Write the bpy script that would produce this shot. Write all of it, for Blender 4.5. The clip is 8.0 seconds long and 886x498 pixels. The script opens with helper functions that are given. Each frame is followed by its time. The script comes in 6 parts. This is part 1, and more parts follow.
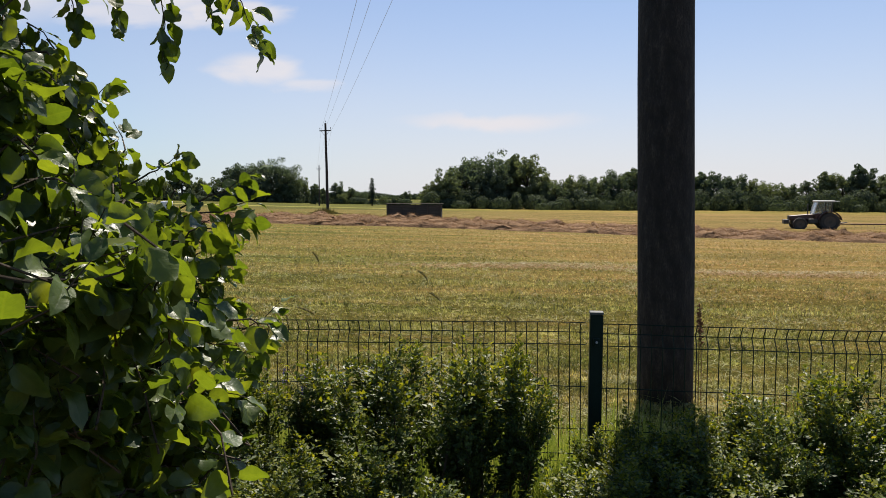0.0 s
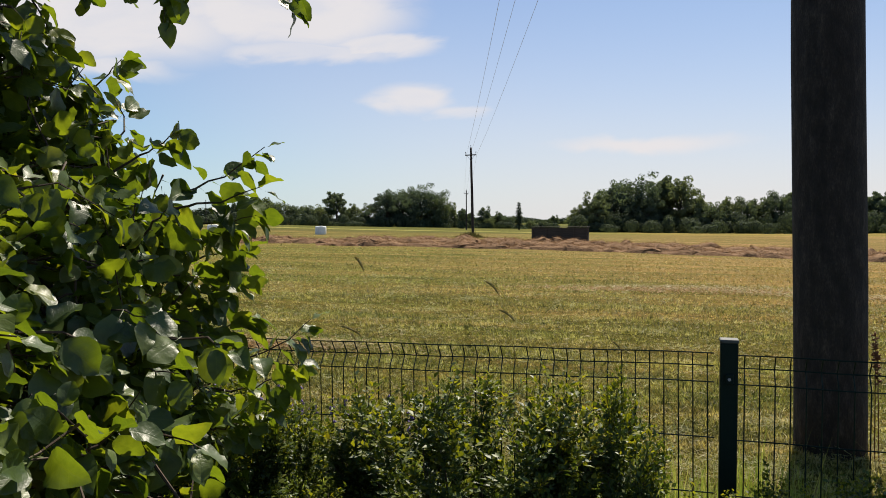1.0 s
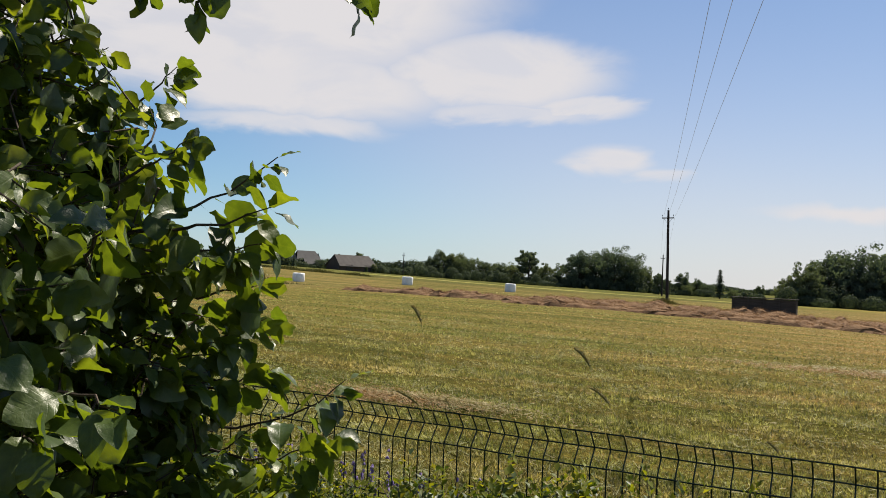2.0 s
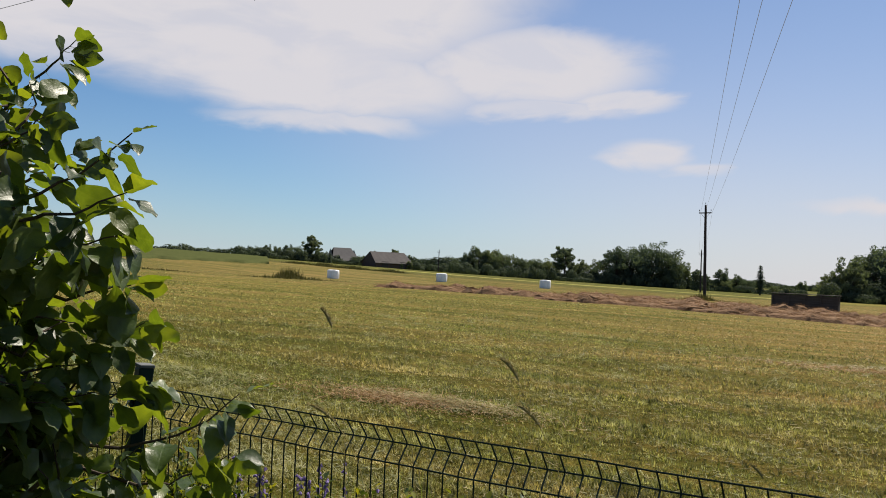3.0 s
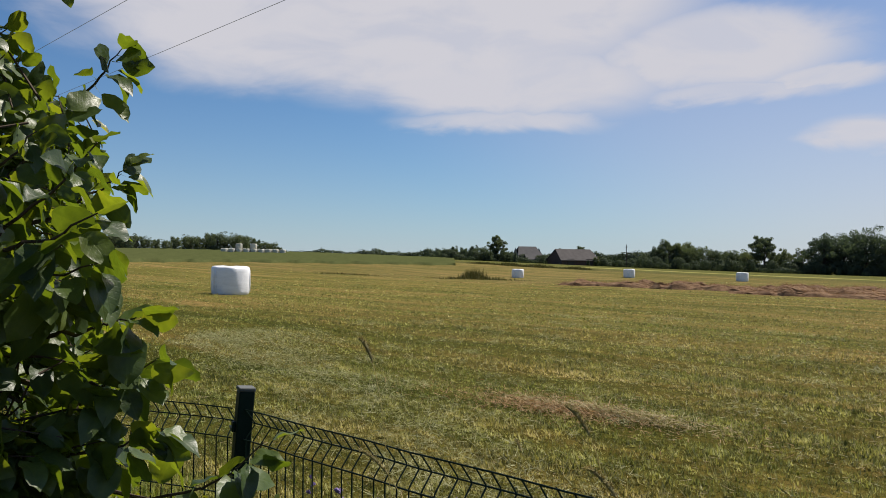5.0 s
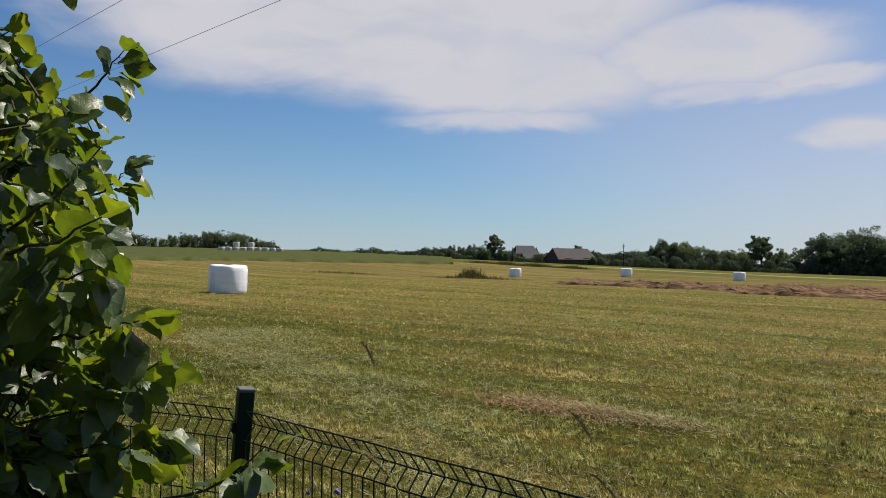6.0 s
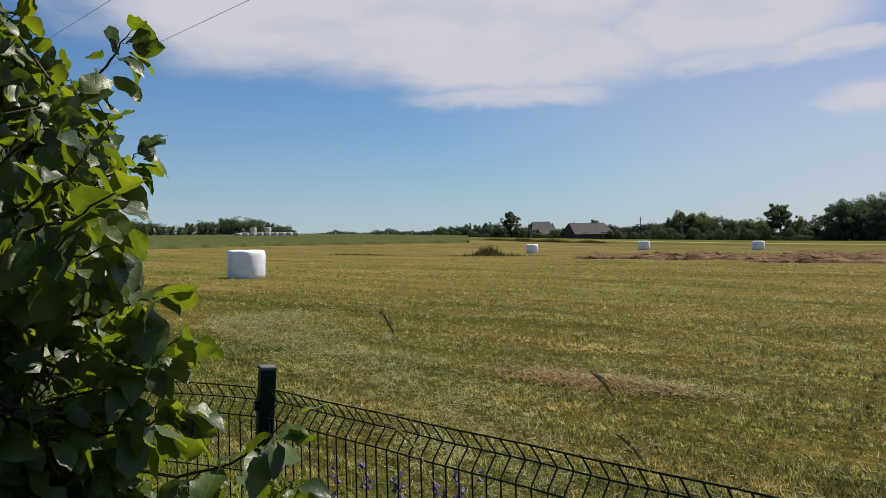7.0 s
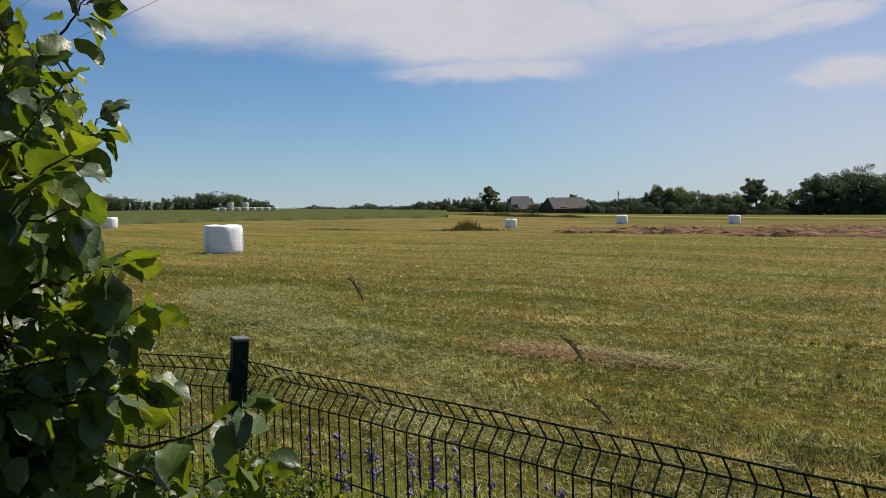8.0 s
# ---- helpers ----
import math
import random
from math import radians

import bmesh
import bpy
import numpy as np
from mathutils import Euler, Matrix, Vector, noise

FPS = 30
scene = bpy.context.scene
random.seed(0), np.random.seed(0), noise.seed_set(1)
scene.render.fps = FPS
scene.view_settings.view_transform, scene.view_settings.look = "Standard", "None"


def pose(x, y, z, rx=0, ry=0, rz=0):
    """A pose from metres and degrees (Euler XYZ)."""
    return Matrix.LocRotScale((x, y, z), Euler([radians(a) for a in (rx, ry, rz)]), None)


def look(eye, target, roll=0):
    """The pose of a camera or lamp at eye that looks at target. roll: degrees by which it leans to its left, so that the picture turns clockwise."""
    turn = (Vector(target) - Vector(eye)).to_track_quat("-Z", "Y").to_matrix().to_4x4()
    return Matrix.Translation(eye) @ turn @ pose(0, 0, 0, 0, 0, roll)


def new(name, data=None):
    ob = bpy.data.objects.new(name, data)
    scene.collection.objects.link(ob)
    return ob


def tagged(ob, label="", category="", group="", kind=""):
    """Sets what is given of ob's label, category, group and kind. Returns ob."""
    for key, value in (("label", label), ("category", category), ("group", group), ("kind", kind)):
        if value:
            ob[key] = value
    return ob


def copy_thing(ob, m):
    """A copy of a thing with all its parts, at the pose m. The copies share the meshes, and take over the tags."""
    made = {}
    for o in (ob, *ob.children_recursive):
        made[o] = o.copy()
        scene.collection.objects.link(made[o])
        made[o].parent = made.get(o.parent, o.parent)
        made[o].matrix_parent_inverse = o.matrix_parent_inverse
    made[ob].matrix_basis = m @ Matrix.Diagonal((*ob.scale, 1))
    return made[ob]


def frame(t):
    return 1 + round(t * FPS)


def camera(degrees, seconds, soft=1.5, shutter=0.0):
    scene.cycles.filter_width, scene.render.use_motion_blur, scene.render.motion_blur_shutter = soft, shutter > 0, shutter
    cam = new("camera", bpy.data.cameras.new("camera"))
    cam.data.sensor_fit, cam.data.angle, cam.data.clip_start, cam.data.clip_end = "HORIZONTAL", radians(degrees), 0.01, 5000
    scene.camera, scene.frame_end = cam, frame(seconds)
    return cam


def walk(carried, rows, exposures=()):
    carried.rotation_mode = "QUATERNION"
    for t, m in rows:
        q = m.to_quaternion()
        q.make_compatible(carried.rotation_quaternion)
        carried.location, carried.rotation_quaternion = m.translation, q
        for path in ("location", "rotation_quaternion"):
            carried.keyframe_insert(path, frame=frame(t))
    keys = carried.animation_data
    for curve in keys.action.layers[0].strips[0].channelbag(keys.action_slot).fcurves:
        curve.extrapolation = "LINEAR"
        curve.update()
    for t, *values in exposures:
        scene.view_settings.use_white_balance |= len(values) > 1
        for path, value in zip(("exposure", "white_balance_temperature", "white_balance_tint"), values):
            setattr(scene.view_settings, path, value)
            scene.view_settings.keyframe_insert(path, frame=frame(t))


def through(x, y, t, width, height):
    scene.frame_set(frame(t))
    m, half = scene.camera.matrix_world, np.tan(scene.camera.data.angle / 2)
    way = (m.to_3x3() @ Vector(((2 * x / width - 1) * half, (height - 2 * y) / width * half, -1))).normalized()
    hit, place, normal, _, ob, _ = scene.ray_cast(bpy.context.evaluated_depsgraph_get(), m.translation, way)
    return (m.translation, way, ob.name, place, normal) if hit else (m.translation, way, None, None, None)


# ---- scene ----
cam = camera(57.9, 8.0, 0.9)
PATH = [
    (0, (-0.33, -3.731, 1.837), (-0.53, -1.745, 1.703), 0.1),
    (0.5, (-0.292, -3.388, 1.763), (-0.749, -1.445, 1.639), -0.4),
    (1, (-0.167, -2.977, 1.724), (-0.729, -1.058, 1.652), -0.3),
    (1.2, (-0.139, -2.813, 1.712), (-0.882, -0.956, 1.719), 0.8),
    (1.5, (-0.118, -2.592, 1.71), (-1.131, -0.867, 1.702), 1.6),
    (2, (-0.062, -2.307, 1.686), (-1.065, -0.578, 1.752), 2.7),
    (2.2, (-0.032, -2.2, 1.698), (-1.052, -0.485, 1.828), 2.4),
    (3.3, (0.031, -1.791, 1.7), (-1.077, -0.127, 1.727), 2.7),
    (3.5, (-0.026, -1.706, 1.693), (-1.158, -0.058, 1.718), 2.6),
    (4, (-0.066, -1.581, 1.705), (-1.293, -0.002, 1.728), 2.3),
    (4.5, (-0.024, -1.475, 1.717), (-1.399, -0.024, 1.745), 0.7),
    (4.7, (0.012, -1.462, 1.729), (-1.415, -0.061, 1.771), 0.1),
    (5.8, (0.008, -1.442, 1.762), (-1.429, -0.051, 1.792), 1.1),
    (6, (0.008, -1.462, 1.754), (-1.424, -0.066, 1.788), 0.7),
    (6.5, (0.008, -1.465, 1.74), (-1.433, -0.078, 1.769), -1.2),
    (7, (0.0, -1.454, 1.731), (-1.46, -0.088, 1.713), -1.2),
    (7.5, (-0.002, -1.447, 1.721), (-1.429, -0.048, 1.647), -1.1),
    (8, (-0.008, -1.424, 1.712), (-1.432, -0.022, 1.63), -1.3),
]
walk(cam, [(t, look(eye, target, roll)) for t, eye, target, roll in PATH], [(0.0, 0.9, 6750, 12.5), (0.5, 0.9, 6750, 11.5), (1.0, 0.9, 6950, 11.5), (1.5, 0.87, 6880, 10.5), (2.2, 0.8, 6950, 11.5), (3.3, 0.7, 6700, 13), (4.5, 0.6, 6550, 13), (8.0, 0.55, 6550, 13)])

# ---- light ----
SUN_AZ, SUN_EL = 9.0, 54.0
world = bpy.data.worlds.new("sky")
scene.world = world
world.use_nodes = True


def wmath(nt, op, a, b=None, c=None):
    n = nt.nodes.new("ShaderNodeMath")
    n.operation = op
    for i, v in enumerate((a, b, c)):
        if v is None:
            continue
        if isinstance(v, (int, float)):
            n.inputs[i].default_value = v
        else:
            nt.links.new(v, n.inputs[i])
    return n.outputs[0]


def smooth(nt, v, lo, hi):
    n = nt.nodes.new("ShaderNodeMapRange")
    n.interpolation_type = "SMOOTHSTEP"
    n.inputs["From Min"].default_value, n.inputs["From Max"].default_value = lo, hi
    nt.links.new(v, n.inputs["Value"])
    return n.outputs["Result"]


def build_sky():
    nt = world.node_tree
    nt.nodes.clear()
    out = nt.nodes.new("ShaderNodeOutputWorld")
    bg = nt.nodes.new("ShaderNodeBackground")
    sky = nt.nodes.new("ShaderNodeTexSky")
    sky.sky_type, sky.sun_disc = "NISHITA", False
    sky.sun_elevation, sky.sun_rotation = radians(SUN_EL), radians(SUN_AZ)
    sky.air_density, sky.dust_density, sky.ozone_density = 1.0, 0.3, 3.0
    tc = nt.nodes.new("ShaderNodeTexCoord")
    sep = nt.nodes.new("ShaderNodeSeparateXYZ")
    nt.links.new(tc.outputs["Generated"], sep.inputs[0])
    x, y, z = sep.outputs
    az = wmath(nt, "MULTIPLY", wmath(nt, "ARCTAN2", x, y), 180 / math.pi)
    el = wmath(nt, "MULTIPLY", wmath(nt, "ARCSINE", z), 180 / math.pi)
    # wispy noise stretched along the horizon
    comb = nt.nodes.new("ShaderNodeCombineXYZ")
    nt.links.new(wmath(nt, "MULTIPLY", az, 0.085), comb.inputs[0])
    nt.links.new(wmath(nt, "MULTIPLY", el, 0.22), comb.inputs[1])
    no = nt.nodes.new("ShaderNodeTexNoise")
    no.inputs["Scale"].default_value, no.inputs["Detail"].default_value, no.inputs["Roughness"].default_value = 1.6, 7.0, 0.54
    no.inputs["Distortion"].default_value = 0.5
    nt.links.new(comb.outputs[0], no.inputs["Vector"])
    wisp = wmath(nt, "SUBTRACT", no.outputs["Fac"], 0.5)
    azw = wmath(nt, "ADD", az, wmath(nt, "MULTIPLY", wisp, 7.0))
    elw = wmath(nt, "ADD", el, wmath(nt, "MULTIPLY", wisp, 2.4))
    total = None
    # clouds: azimuth, elevation, half-widths, strength, inner edge
    for ca, ce, wa, we, k, soft in ((-51, 19.5, 28, 9.3, 0.97, 0.66), (-41, 12.8, 15, 3.3, 0.95, 0.45), (-41.5, 10.1, 9.8, 1.1, 0.85, 0.35), (-27, 14.4, 10.5, 3.5, 0.95, 0.5), (-20.5, 12.2, 5.0, 1.1, 0.9, 0.4),
                                    (-64, 15.5, 11, 3.6, 0.85, 0.2), (-18.6, 8.5, 3.9, 1.35, 0.95, 0.35), (-15.5, 7.6, 3.2, 0.7, 0.7, 0.2), (-2.5, 5.1, 8.5, 0.85, 0.95, 0.2),
                                    (-26, 11.6, 9, 1.0, 0.8, 0.3), (40, 30, 30, 9, 0.7, 0.2), (120, 35, 40, 12, 0.8, 0.3), (-140, 28, 35, 9, 0.8, 0.3)):
        da = wmath(nt, "DIVIDE", wmath(nt, "SUBTRACT", azw, ca), wa)
        de = wmath(nt, "DIVIDE", wmath(nt, "SUBTRACT", elw, ce), we)
        r = wmath(nt, "SQRT", wmath(nt, "ADD", wmath(nt, "MULTIPLY", da, da), wmath(nt, "MULTIPLY", de, de)))
        m = wmath(nt, "MULTIPLY", smooth(nt, r, 1.0, soft), k)
        total = m if total is None else wmath(nt, "MAXIMUM", total, m)
    fine = smooth(nt, no.outputs["Fac"], 0.34, 0.56)
    mask = wmath(nt, "MULTIPLY", total, wmath(nt, "ADD", wmath(nt, "MULTIPLY", fine, 0.16), 0.84))
    # summer haze: thick at the horizon and round the sun
    dot = nt.nodes.new("ShaderNodeVectorMath")
    dot.operation = "DOT_PRODUCT"
    nt.links.new(tc.outputs["Generated"], dot.inputs[0])
    dot.inputs[1].default_value = tuple(SUN_DIR)
    low = wmath(nt, "MULTIPLY", wmath(nt, "POWER", 2.718, wmath(nt, "DIVIDE", wmath(nt, "MAXIMUM", el, 0.0), -5.0)), HAZE_LOW)
    side = smooth(nt, dot.outputs["Value"], 0.40, 0.66)
    near = wmath(nt, "MULTIPLY", wmath(nt, "MULTIPLY", side, wmath(nt, "POWER", 2.718, wmath(nt, "DIVIDE", wmath(nt, "MAXIMUM", el, 0.0), -14.0))), HAZE_SUN)
    blue = mixc(nt, 1.0, sky.outputs[0], SKY_TINT, "MULTIPLY")
    hazy = mixc(nt, low, mixc(nt, near, blue, GLARE), mixc(nt, side, HAZE, HAZE_NEAR))
    mix = nt.nodes.new("ShaderNodeMix")
    mix.data_type = "RGBA"
    nt.links.new(mask, mix.inputs["Factor"])
    nt.links.new(hazy, mix.inputs["A"])
    mix.inputs["B"].default_value = (CLOUD[0], CLOUD[1], CLOUD[2], 1)
    nt.links.new(mix.outputs["Result"], bg.inputs["Color"])
    bg.inputs["Strength"].default_value = SKY_STRENGTH
    nt.links.new(bg.outputs[0], out.inputs["Surface"])


# ---- materials ----
def ramp(nt, fac, stops):
    n = nt.nodes.new("ShaderNodeValToRGB")
    cr = n.color_ramp
    while len(cr.elements) < len(stops):
        cr.elements.new(0.5)
    for e, (p, c) in zip(cr.elements, stops):
        e.position, e.color = p, (*c, 1)
    nt.links.new(fac, n.inputs[0])
    return n.outputs[0]


def noise_tex(nt, scale, detail=4, rough=0.55, vec=None, dist=0.0):
    n = nt.nodes.new("ShaderNodeTexNoise")
    n.inputs["Scale"].default_value, n.inputs["Detail"].default_value = scale, detail
    n.inputs["Roughness"].default_value, n.inputs["Distortion"].default_value = rough, dist
    if vec is None:
        tc = nt.nodes.new("ShaderNodeTexCoord")
        vec = tc.outputs["Object"]
    nt.links.new(vec, n.inputs["Vector"])
    return n.outputs["Fac"]


def mixc(nt, fac, a, b, how="MIX"):
    n = nt.nodes.new("ShaderNodeMix")
    n.data_type, n.blend_type = "RGBA", how
    for key, v in (("Factor", fac), ("A", a), ("B", b)):
        sock = n.inputs[key]
        if isinstance(v, (int, float)):
            sock.default_value = v
        elif isinstance(v, tuple):
            sock.default_value = (*v, 1)
        else:
            nt.links.new(v, sock)
    return n.outputs["Result"]


def mapped(nt, scale, coord="Object"):
    tc = nt.nodes.new("ShaderNodeTexCoord")
    mp = nt.nodes.new("ShaderNodeMapping")
    mp.inputs["Scale"].default_value = scale
    nt.links.new(tc.outputs[coord], mp.inputs["Vector"])
    return mp.outputs[0]


SKY_STRENGTH, CLOUD = 0.055, (7.6, 7.65, 8.15)
GLARE, HAZE_NEAR = (7.7, 7.35, 7.9), (8.0, 7.5, 7.9)
SKY_TINT, HAZE, HAZE_LOW, HAZE_SUN = (0.55, 0.87, 1.11), (6.5, 7.3, 8.3), 0.66, 0.74
_a, _e = radians(SUN_AZ), radians(SUN_EL)
SUN_DIR = Vector((math.sin(_a) * math.cos(_e), math.cos(_a) * math.cos(_e), math.sin(_e)))
build_sky()
sun = new("sun", bpy.data.lights.new("sun", "SUN"))
sun.data.energy, sun.data.angle, sun.data.color = 5.0, radians(0.53), (1.0, 0.94, 0.84)
sun.matrix_world = look(SUN_DIR * 60, (0, 0, 0))


def material(name, rough=0.8, metal=0.0, spec=0.4):
    m = bpy.data.materials.new(name)
    m.use_nodes = True
    b = m.node_tree.nodes["Principled BSDF"]
    b.inputs["Roughness"].default_value, b.inputs["Metallic"].default_value = rough, metal
    b.inputs["Specular IOR Level"].default_value = spec
    return m, m.node_tree, b


def bump(nt, b, height, strength=0.4, dist=0.02):
    n = nt.nodes.new("ShaderNodeBump")
    n.inputs["Strength"].default_value, n.inputs["Distance"].default_value = strength, dist
    nt.links.new(height, n.inputs["Height"])
    nt.links.new(n.outputs[0], b.inputs["Normal"])


def plain(name, stops, scale=6.0, rough=0.8, metal=0.0, spec=0.4, bumpy=0.2, stretch=(1, 1, 1), dist=0.01):
    """A surface with colour varying over two scales of noise."""
    m, nt, b = material(name, rough, metal, spec)
    v = mapped(nt, stretch)
    n1, n2 = noise_tex(nt, scale, 6, 0.6, v), noise_tex(nt, scale * 7, 3, 0.6, v)
    f = wmath(nt, "ADD", wmath(nt, "MULTIPLY", n1, 0.65), wmath(nt, "MULTIPLY", n2, 0.35))
    nt.links.new(ramp(nt, f, stops), b.inputs["Base Color"])
    if bumpy:
        bump(nt, b, f, bumpy, dist)
    return m


def dry_green(nt, col):
    """Meadow tint: lush and dried-out blotches drawn out along the mowing lines."""
    big = noise_tex(nt, 0.60, 4, 0.6, mapped(nt, (0.10, 1, 1)), 0.4)
    small = noise_tex(nt, 2.4, 3, 0.6, mapped(nt, (0.16, 1, 1)), 0.4)
    f = wmath(nt, "ADD", wmath(nt, "MULTIPLY", big, 0.58), wmath(nt, "MULTIPLY", small, 0.42))
    tc = nt.nodes.new("ShaderNodeTexCoord")
    sp = nt.nodes.new("ShaderNodeSeparateXYZ")
    nt.links.new(tc.outputs["Object"], sp.inputs[0])
    # the sunnier right part of the meadow has dried more
    f = wmath(nt, "ADD", f, wmath(nt, "MULTIPLY", wmath(nt, "ADD", smooth(nt, sp.outputs[0], -14.0, 4.0), -0.55), 0.085))
    f = wmath(nt, "SUBTRACT", f, wmath(nt, "MULTIPLY", smooth(nt, sp.outputs[1], 8.0, 1.0), 0.035))
    return mixc(nt, 1.0, col, ramp(nt, f, ((0.36, (0.69, 0.80, 0.55)), (0.455, (0.99, 1.005, 0.79)), (0.55, (1.18, 1.06, 0.96)), (0.64, (1.45, 1.20, 1.18)))), "MULTIPLY")


def leafy(name, stops, glow, rough=0.5, through=0.35, spec=0.4, per="island", veins=False, mid=0.0, own=False, rows=0.0, blotch_on=False, rand=0.75):
    """Foliage: each leaf has its own shade and lets some light through."""
    m, nt, b = material(name, rough, 0, spec)
    if per == "island":
        rnd = nt.nodes.new("ShaderNodeNewGeometry").outputs["Random Per Island"]
    else:
        rnd = nt.nodes.new("ShaderNodeObjectInfo").outputs["Random"]
    patch = noise_tex(nt, 1.1, 2)
    f = wmath(nt, "ADD", wmath(nt, "MULTIPLY", rnd, rand), wmath(nt, "MULTIPLY", wmath(nt, "SUBTRACT", patch, 0.35), 1.2 - 0.8 * rand))
    if mid:
        f = wmath(nt, "ADD", wmath(nt, "MULTIPLY", f, 0.75), wmath(nt, "MULTIPLY", wmath(nt, "SUBTRACT", noise_tex(nt, mid, 3), 0.42), 1.3))
    if rows:
        f = wmath(nt, "ADD", f, wmath(nt, "MULTIPLY", wmath(nt, "SUBTRACT", noise_tex(nt, rows, 4, 0.6, mapped(nt, (0.1, 1, 1)), 0.5), 0.5), 0.9))
        f = wmath(nt, "ADD", f, wmath(nt, "MULTIPLY", wmath(nt, "SUBTRACT", noise_tex(nt, rows * 3.4, 3, 0.6, mapped(nt, (0.45, 1, 1)), 0.4), 0.5), 1.5))
    col = ramp(nt, f, stops)
    if blotch_on:
        col = dry_green(nt, col)
    if own:
        one = nt.nodes.new("ShaderNodeObjectInfo").outputs["Random"]
        col = mixc(nt, 1.0, col, ramp(nt, one, ((0.0, (0.78, 0.82, 0.95)), (0.5, (1.05, 1.03, 1.0)), (1.0, (1.4, 1.28, 1.05)))), "MULTIPLY")
    if veins:
        uv = nt.nodes.new("ShaderNodeUVMap")
        sp = nt.nodes.new("ShaderNodeSeparateXYZ")
        nt.links.new(uv.outputs[0], sp.inputs[0])
        side = wmath(nt, "ABSOLUTE", sp.outputs[1])
        rib = smooth(nt, side, 0.035, 0.012)
        wave = wmath(nt, "SINE", wmath(nt, "MULTIPLY", wmath(nt, "SUBTRACT", sp.outputs[0], wmath(nt, "MULTIPLY", side, 0.75)), 44.0))
        vein = wmath(nt, "MAXIMUM", rib, wmath(nt, "MULTIPLY", smooth(nt, wave, 0.80, 1.0), 0.55))
        blotch = noise_tex(nt, 55 if per == "island" else 5, 3)
        col = mixc(nt, 0.6, col, ramp(nt, blotch, ((0.3, (0.72, 0.75, 0.7)), (0.7, (1.25, 1.2, 1.15)))), "MULTIPLY")
        col = mixc(nt, wmath(nt, "MULTIPLY", vein, 0.10), col, (0.12, 0.16, 0.04))
        bump(nt, b, wmath(nt, "SUBTRACT", blotch, wmath(nt, "MULTIPLY", vein, 0.12)), 0.45, 0.004)
    nt.links.new(col, b.inputs["Base Color"])
    tr = nt.nodes.new("ShaderNodeBsdfTranslucent")
    nt.links.new(mixc(nt, 1.0, col, glow, "MULTIPLY"), tr.inputs["Color"])
    mx = nt.nodes.new("ShaderNodeMixShader")
    mx.inputs[0].default_value = through
    nt.links.new(b.outputs[0], mx.inputs[1])
    nt.links.new(tr.outputs[0], mx.inputs[2])
    nt.links.new(mx.outputs[0], nt.nodes["Material Output"].inputs["Surface"])
    return m


APPLE_TONES = ((0.0, (0.029, 0.054, 0.016)), (0.45, (0.056, 0.092, 0.025)), (0.8, (0.088, 0.126, 0.031)), (1.0, (0.150, 0.162, 0.040)))
M_APPLE = leafy("apple_leaf", APPLE_TONES, (2.9, 2.5, 0.40), 0.42, 0.42, 0.50, veins=True)
M_APPLE_ONE = leafy("apple_leaf_single", APPLE_TONES, (2.9, 2.5, 0.40), 0.42, 0.42, 0.50, "object", True)
M_BOX = leafy("hedge_leaf", ((0.0, (0.021, 0.040, 0.011)), (0.5, (0.048, 0.078, 0.018)), (0.85, (0.085, 0.114, 0.025)), (1.0, (0.115, 0.134, 0.032))), (2.6, 2.4, 0.6), 0.5, 0.20, 0.30)
# brighter, yellower copy of the hedge leaf: sunlight painted on the upper tips
M_BOX_TIP = leafy("hedge_tip_sunlit", ((0.0, (0.064, 0.090, 0.014)), (0.6, (0.135, 0.156, 0.025)), (1.0, (0.22, 0.215, 0.044))), (2.4, 2.1, 0.5), 0.5, 0.38, 0.12)
M_TREE = leafy("tree_leaf", ((0.0, (0.058, 0.075, 0.050)), (0.4, (0.090, 0.113, 0.071)), (1.0, (0.135, 0.153, 0.088))), (1.7, 1.8, 1.0), 0.9, 0.32, 0.05, own=True, rand=0.35)
M_SHRUB = leafy("shrub_leaf", ((0.0, (0.040, 0.054, 0.036)), (1.0, (0.085, 0.104, 0.060))), (1.6, 1.7, 1.0), 0.9, 0.25, 0.05, rand=0.4)
M_SPRUCE = leafy("spruce_needles", ((0.0, (0.045, 0.064, 0.046)), (1.0, (0.092, 0.118, 0.075))), (1.5, 1.5, 1.0), 0.9, 0.28, 0.05)
M_GRASS = leafy("mown_grass", ((0.05, (0.052, 0.060, 0.020)), (0.3, (0.125, 0.130, 0.042)), (0.52, (0.235, 0.228, 0.084)), (0.74, (0.36, 0.345, 0.155)), (0.95, (0.50, 0.48, 0.275))), (1.3, 1.28, 0.85), 0.7, 0.36, 0.15, mid=14.0, rows=2.6, blotch_on=True, rand=0.55)
M_STUBBLE = leafy("dry_stubble", ((0.0, (0.11, 0.093, 0.032)), (0.35, (0.185, 0.154, 0.057)), (0.65, (0.265, 0.216, 0.092)), (1.0, (0.37, 0.30, 0.155))), (1.35, 1.25, 0.9), 0.7, 0.32, 0.2, mid=9.0, rows=1.6, blotch_on=True)
M_STRAW = leafy("cut_straw", ((0.0, (0.17, 0.14, 0.05)), (0.5, (0.28, 0.23, 0.10)), (1.0, (0.40, 0.33, 0.18))), (1.2, 1.2, 1.0), 0.6, 0.2, 0.25)
M_CUT = leafy("cut_grass", ((0.0, (0.12, 0.13, 0.045)), (0.5, (0.25, 0.25, 0.105)), (1.0, (0.43, 0.42, 0.23))), (1.2, 1.2, 0.9), 0.6, 0.3, 0.25)
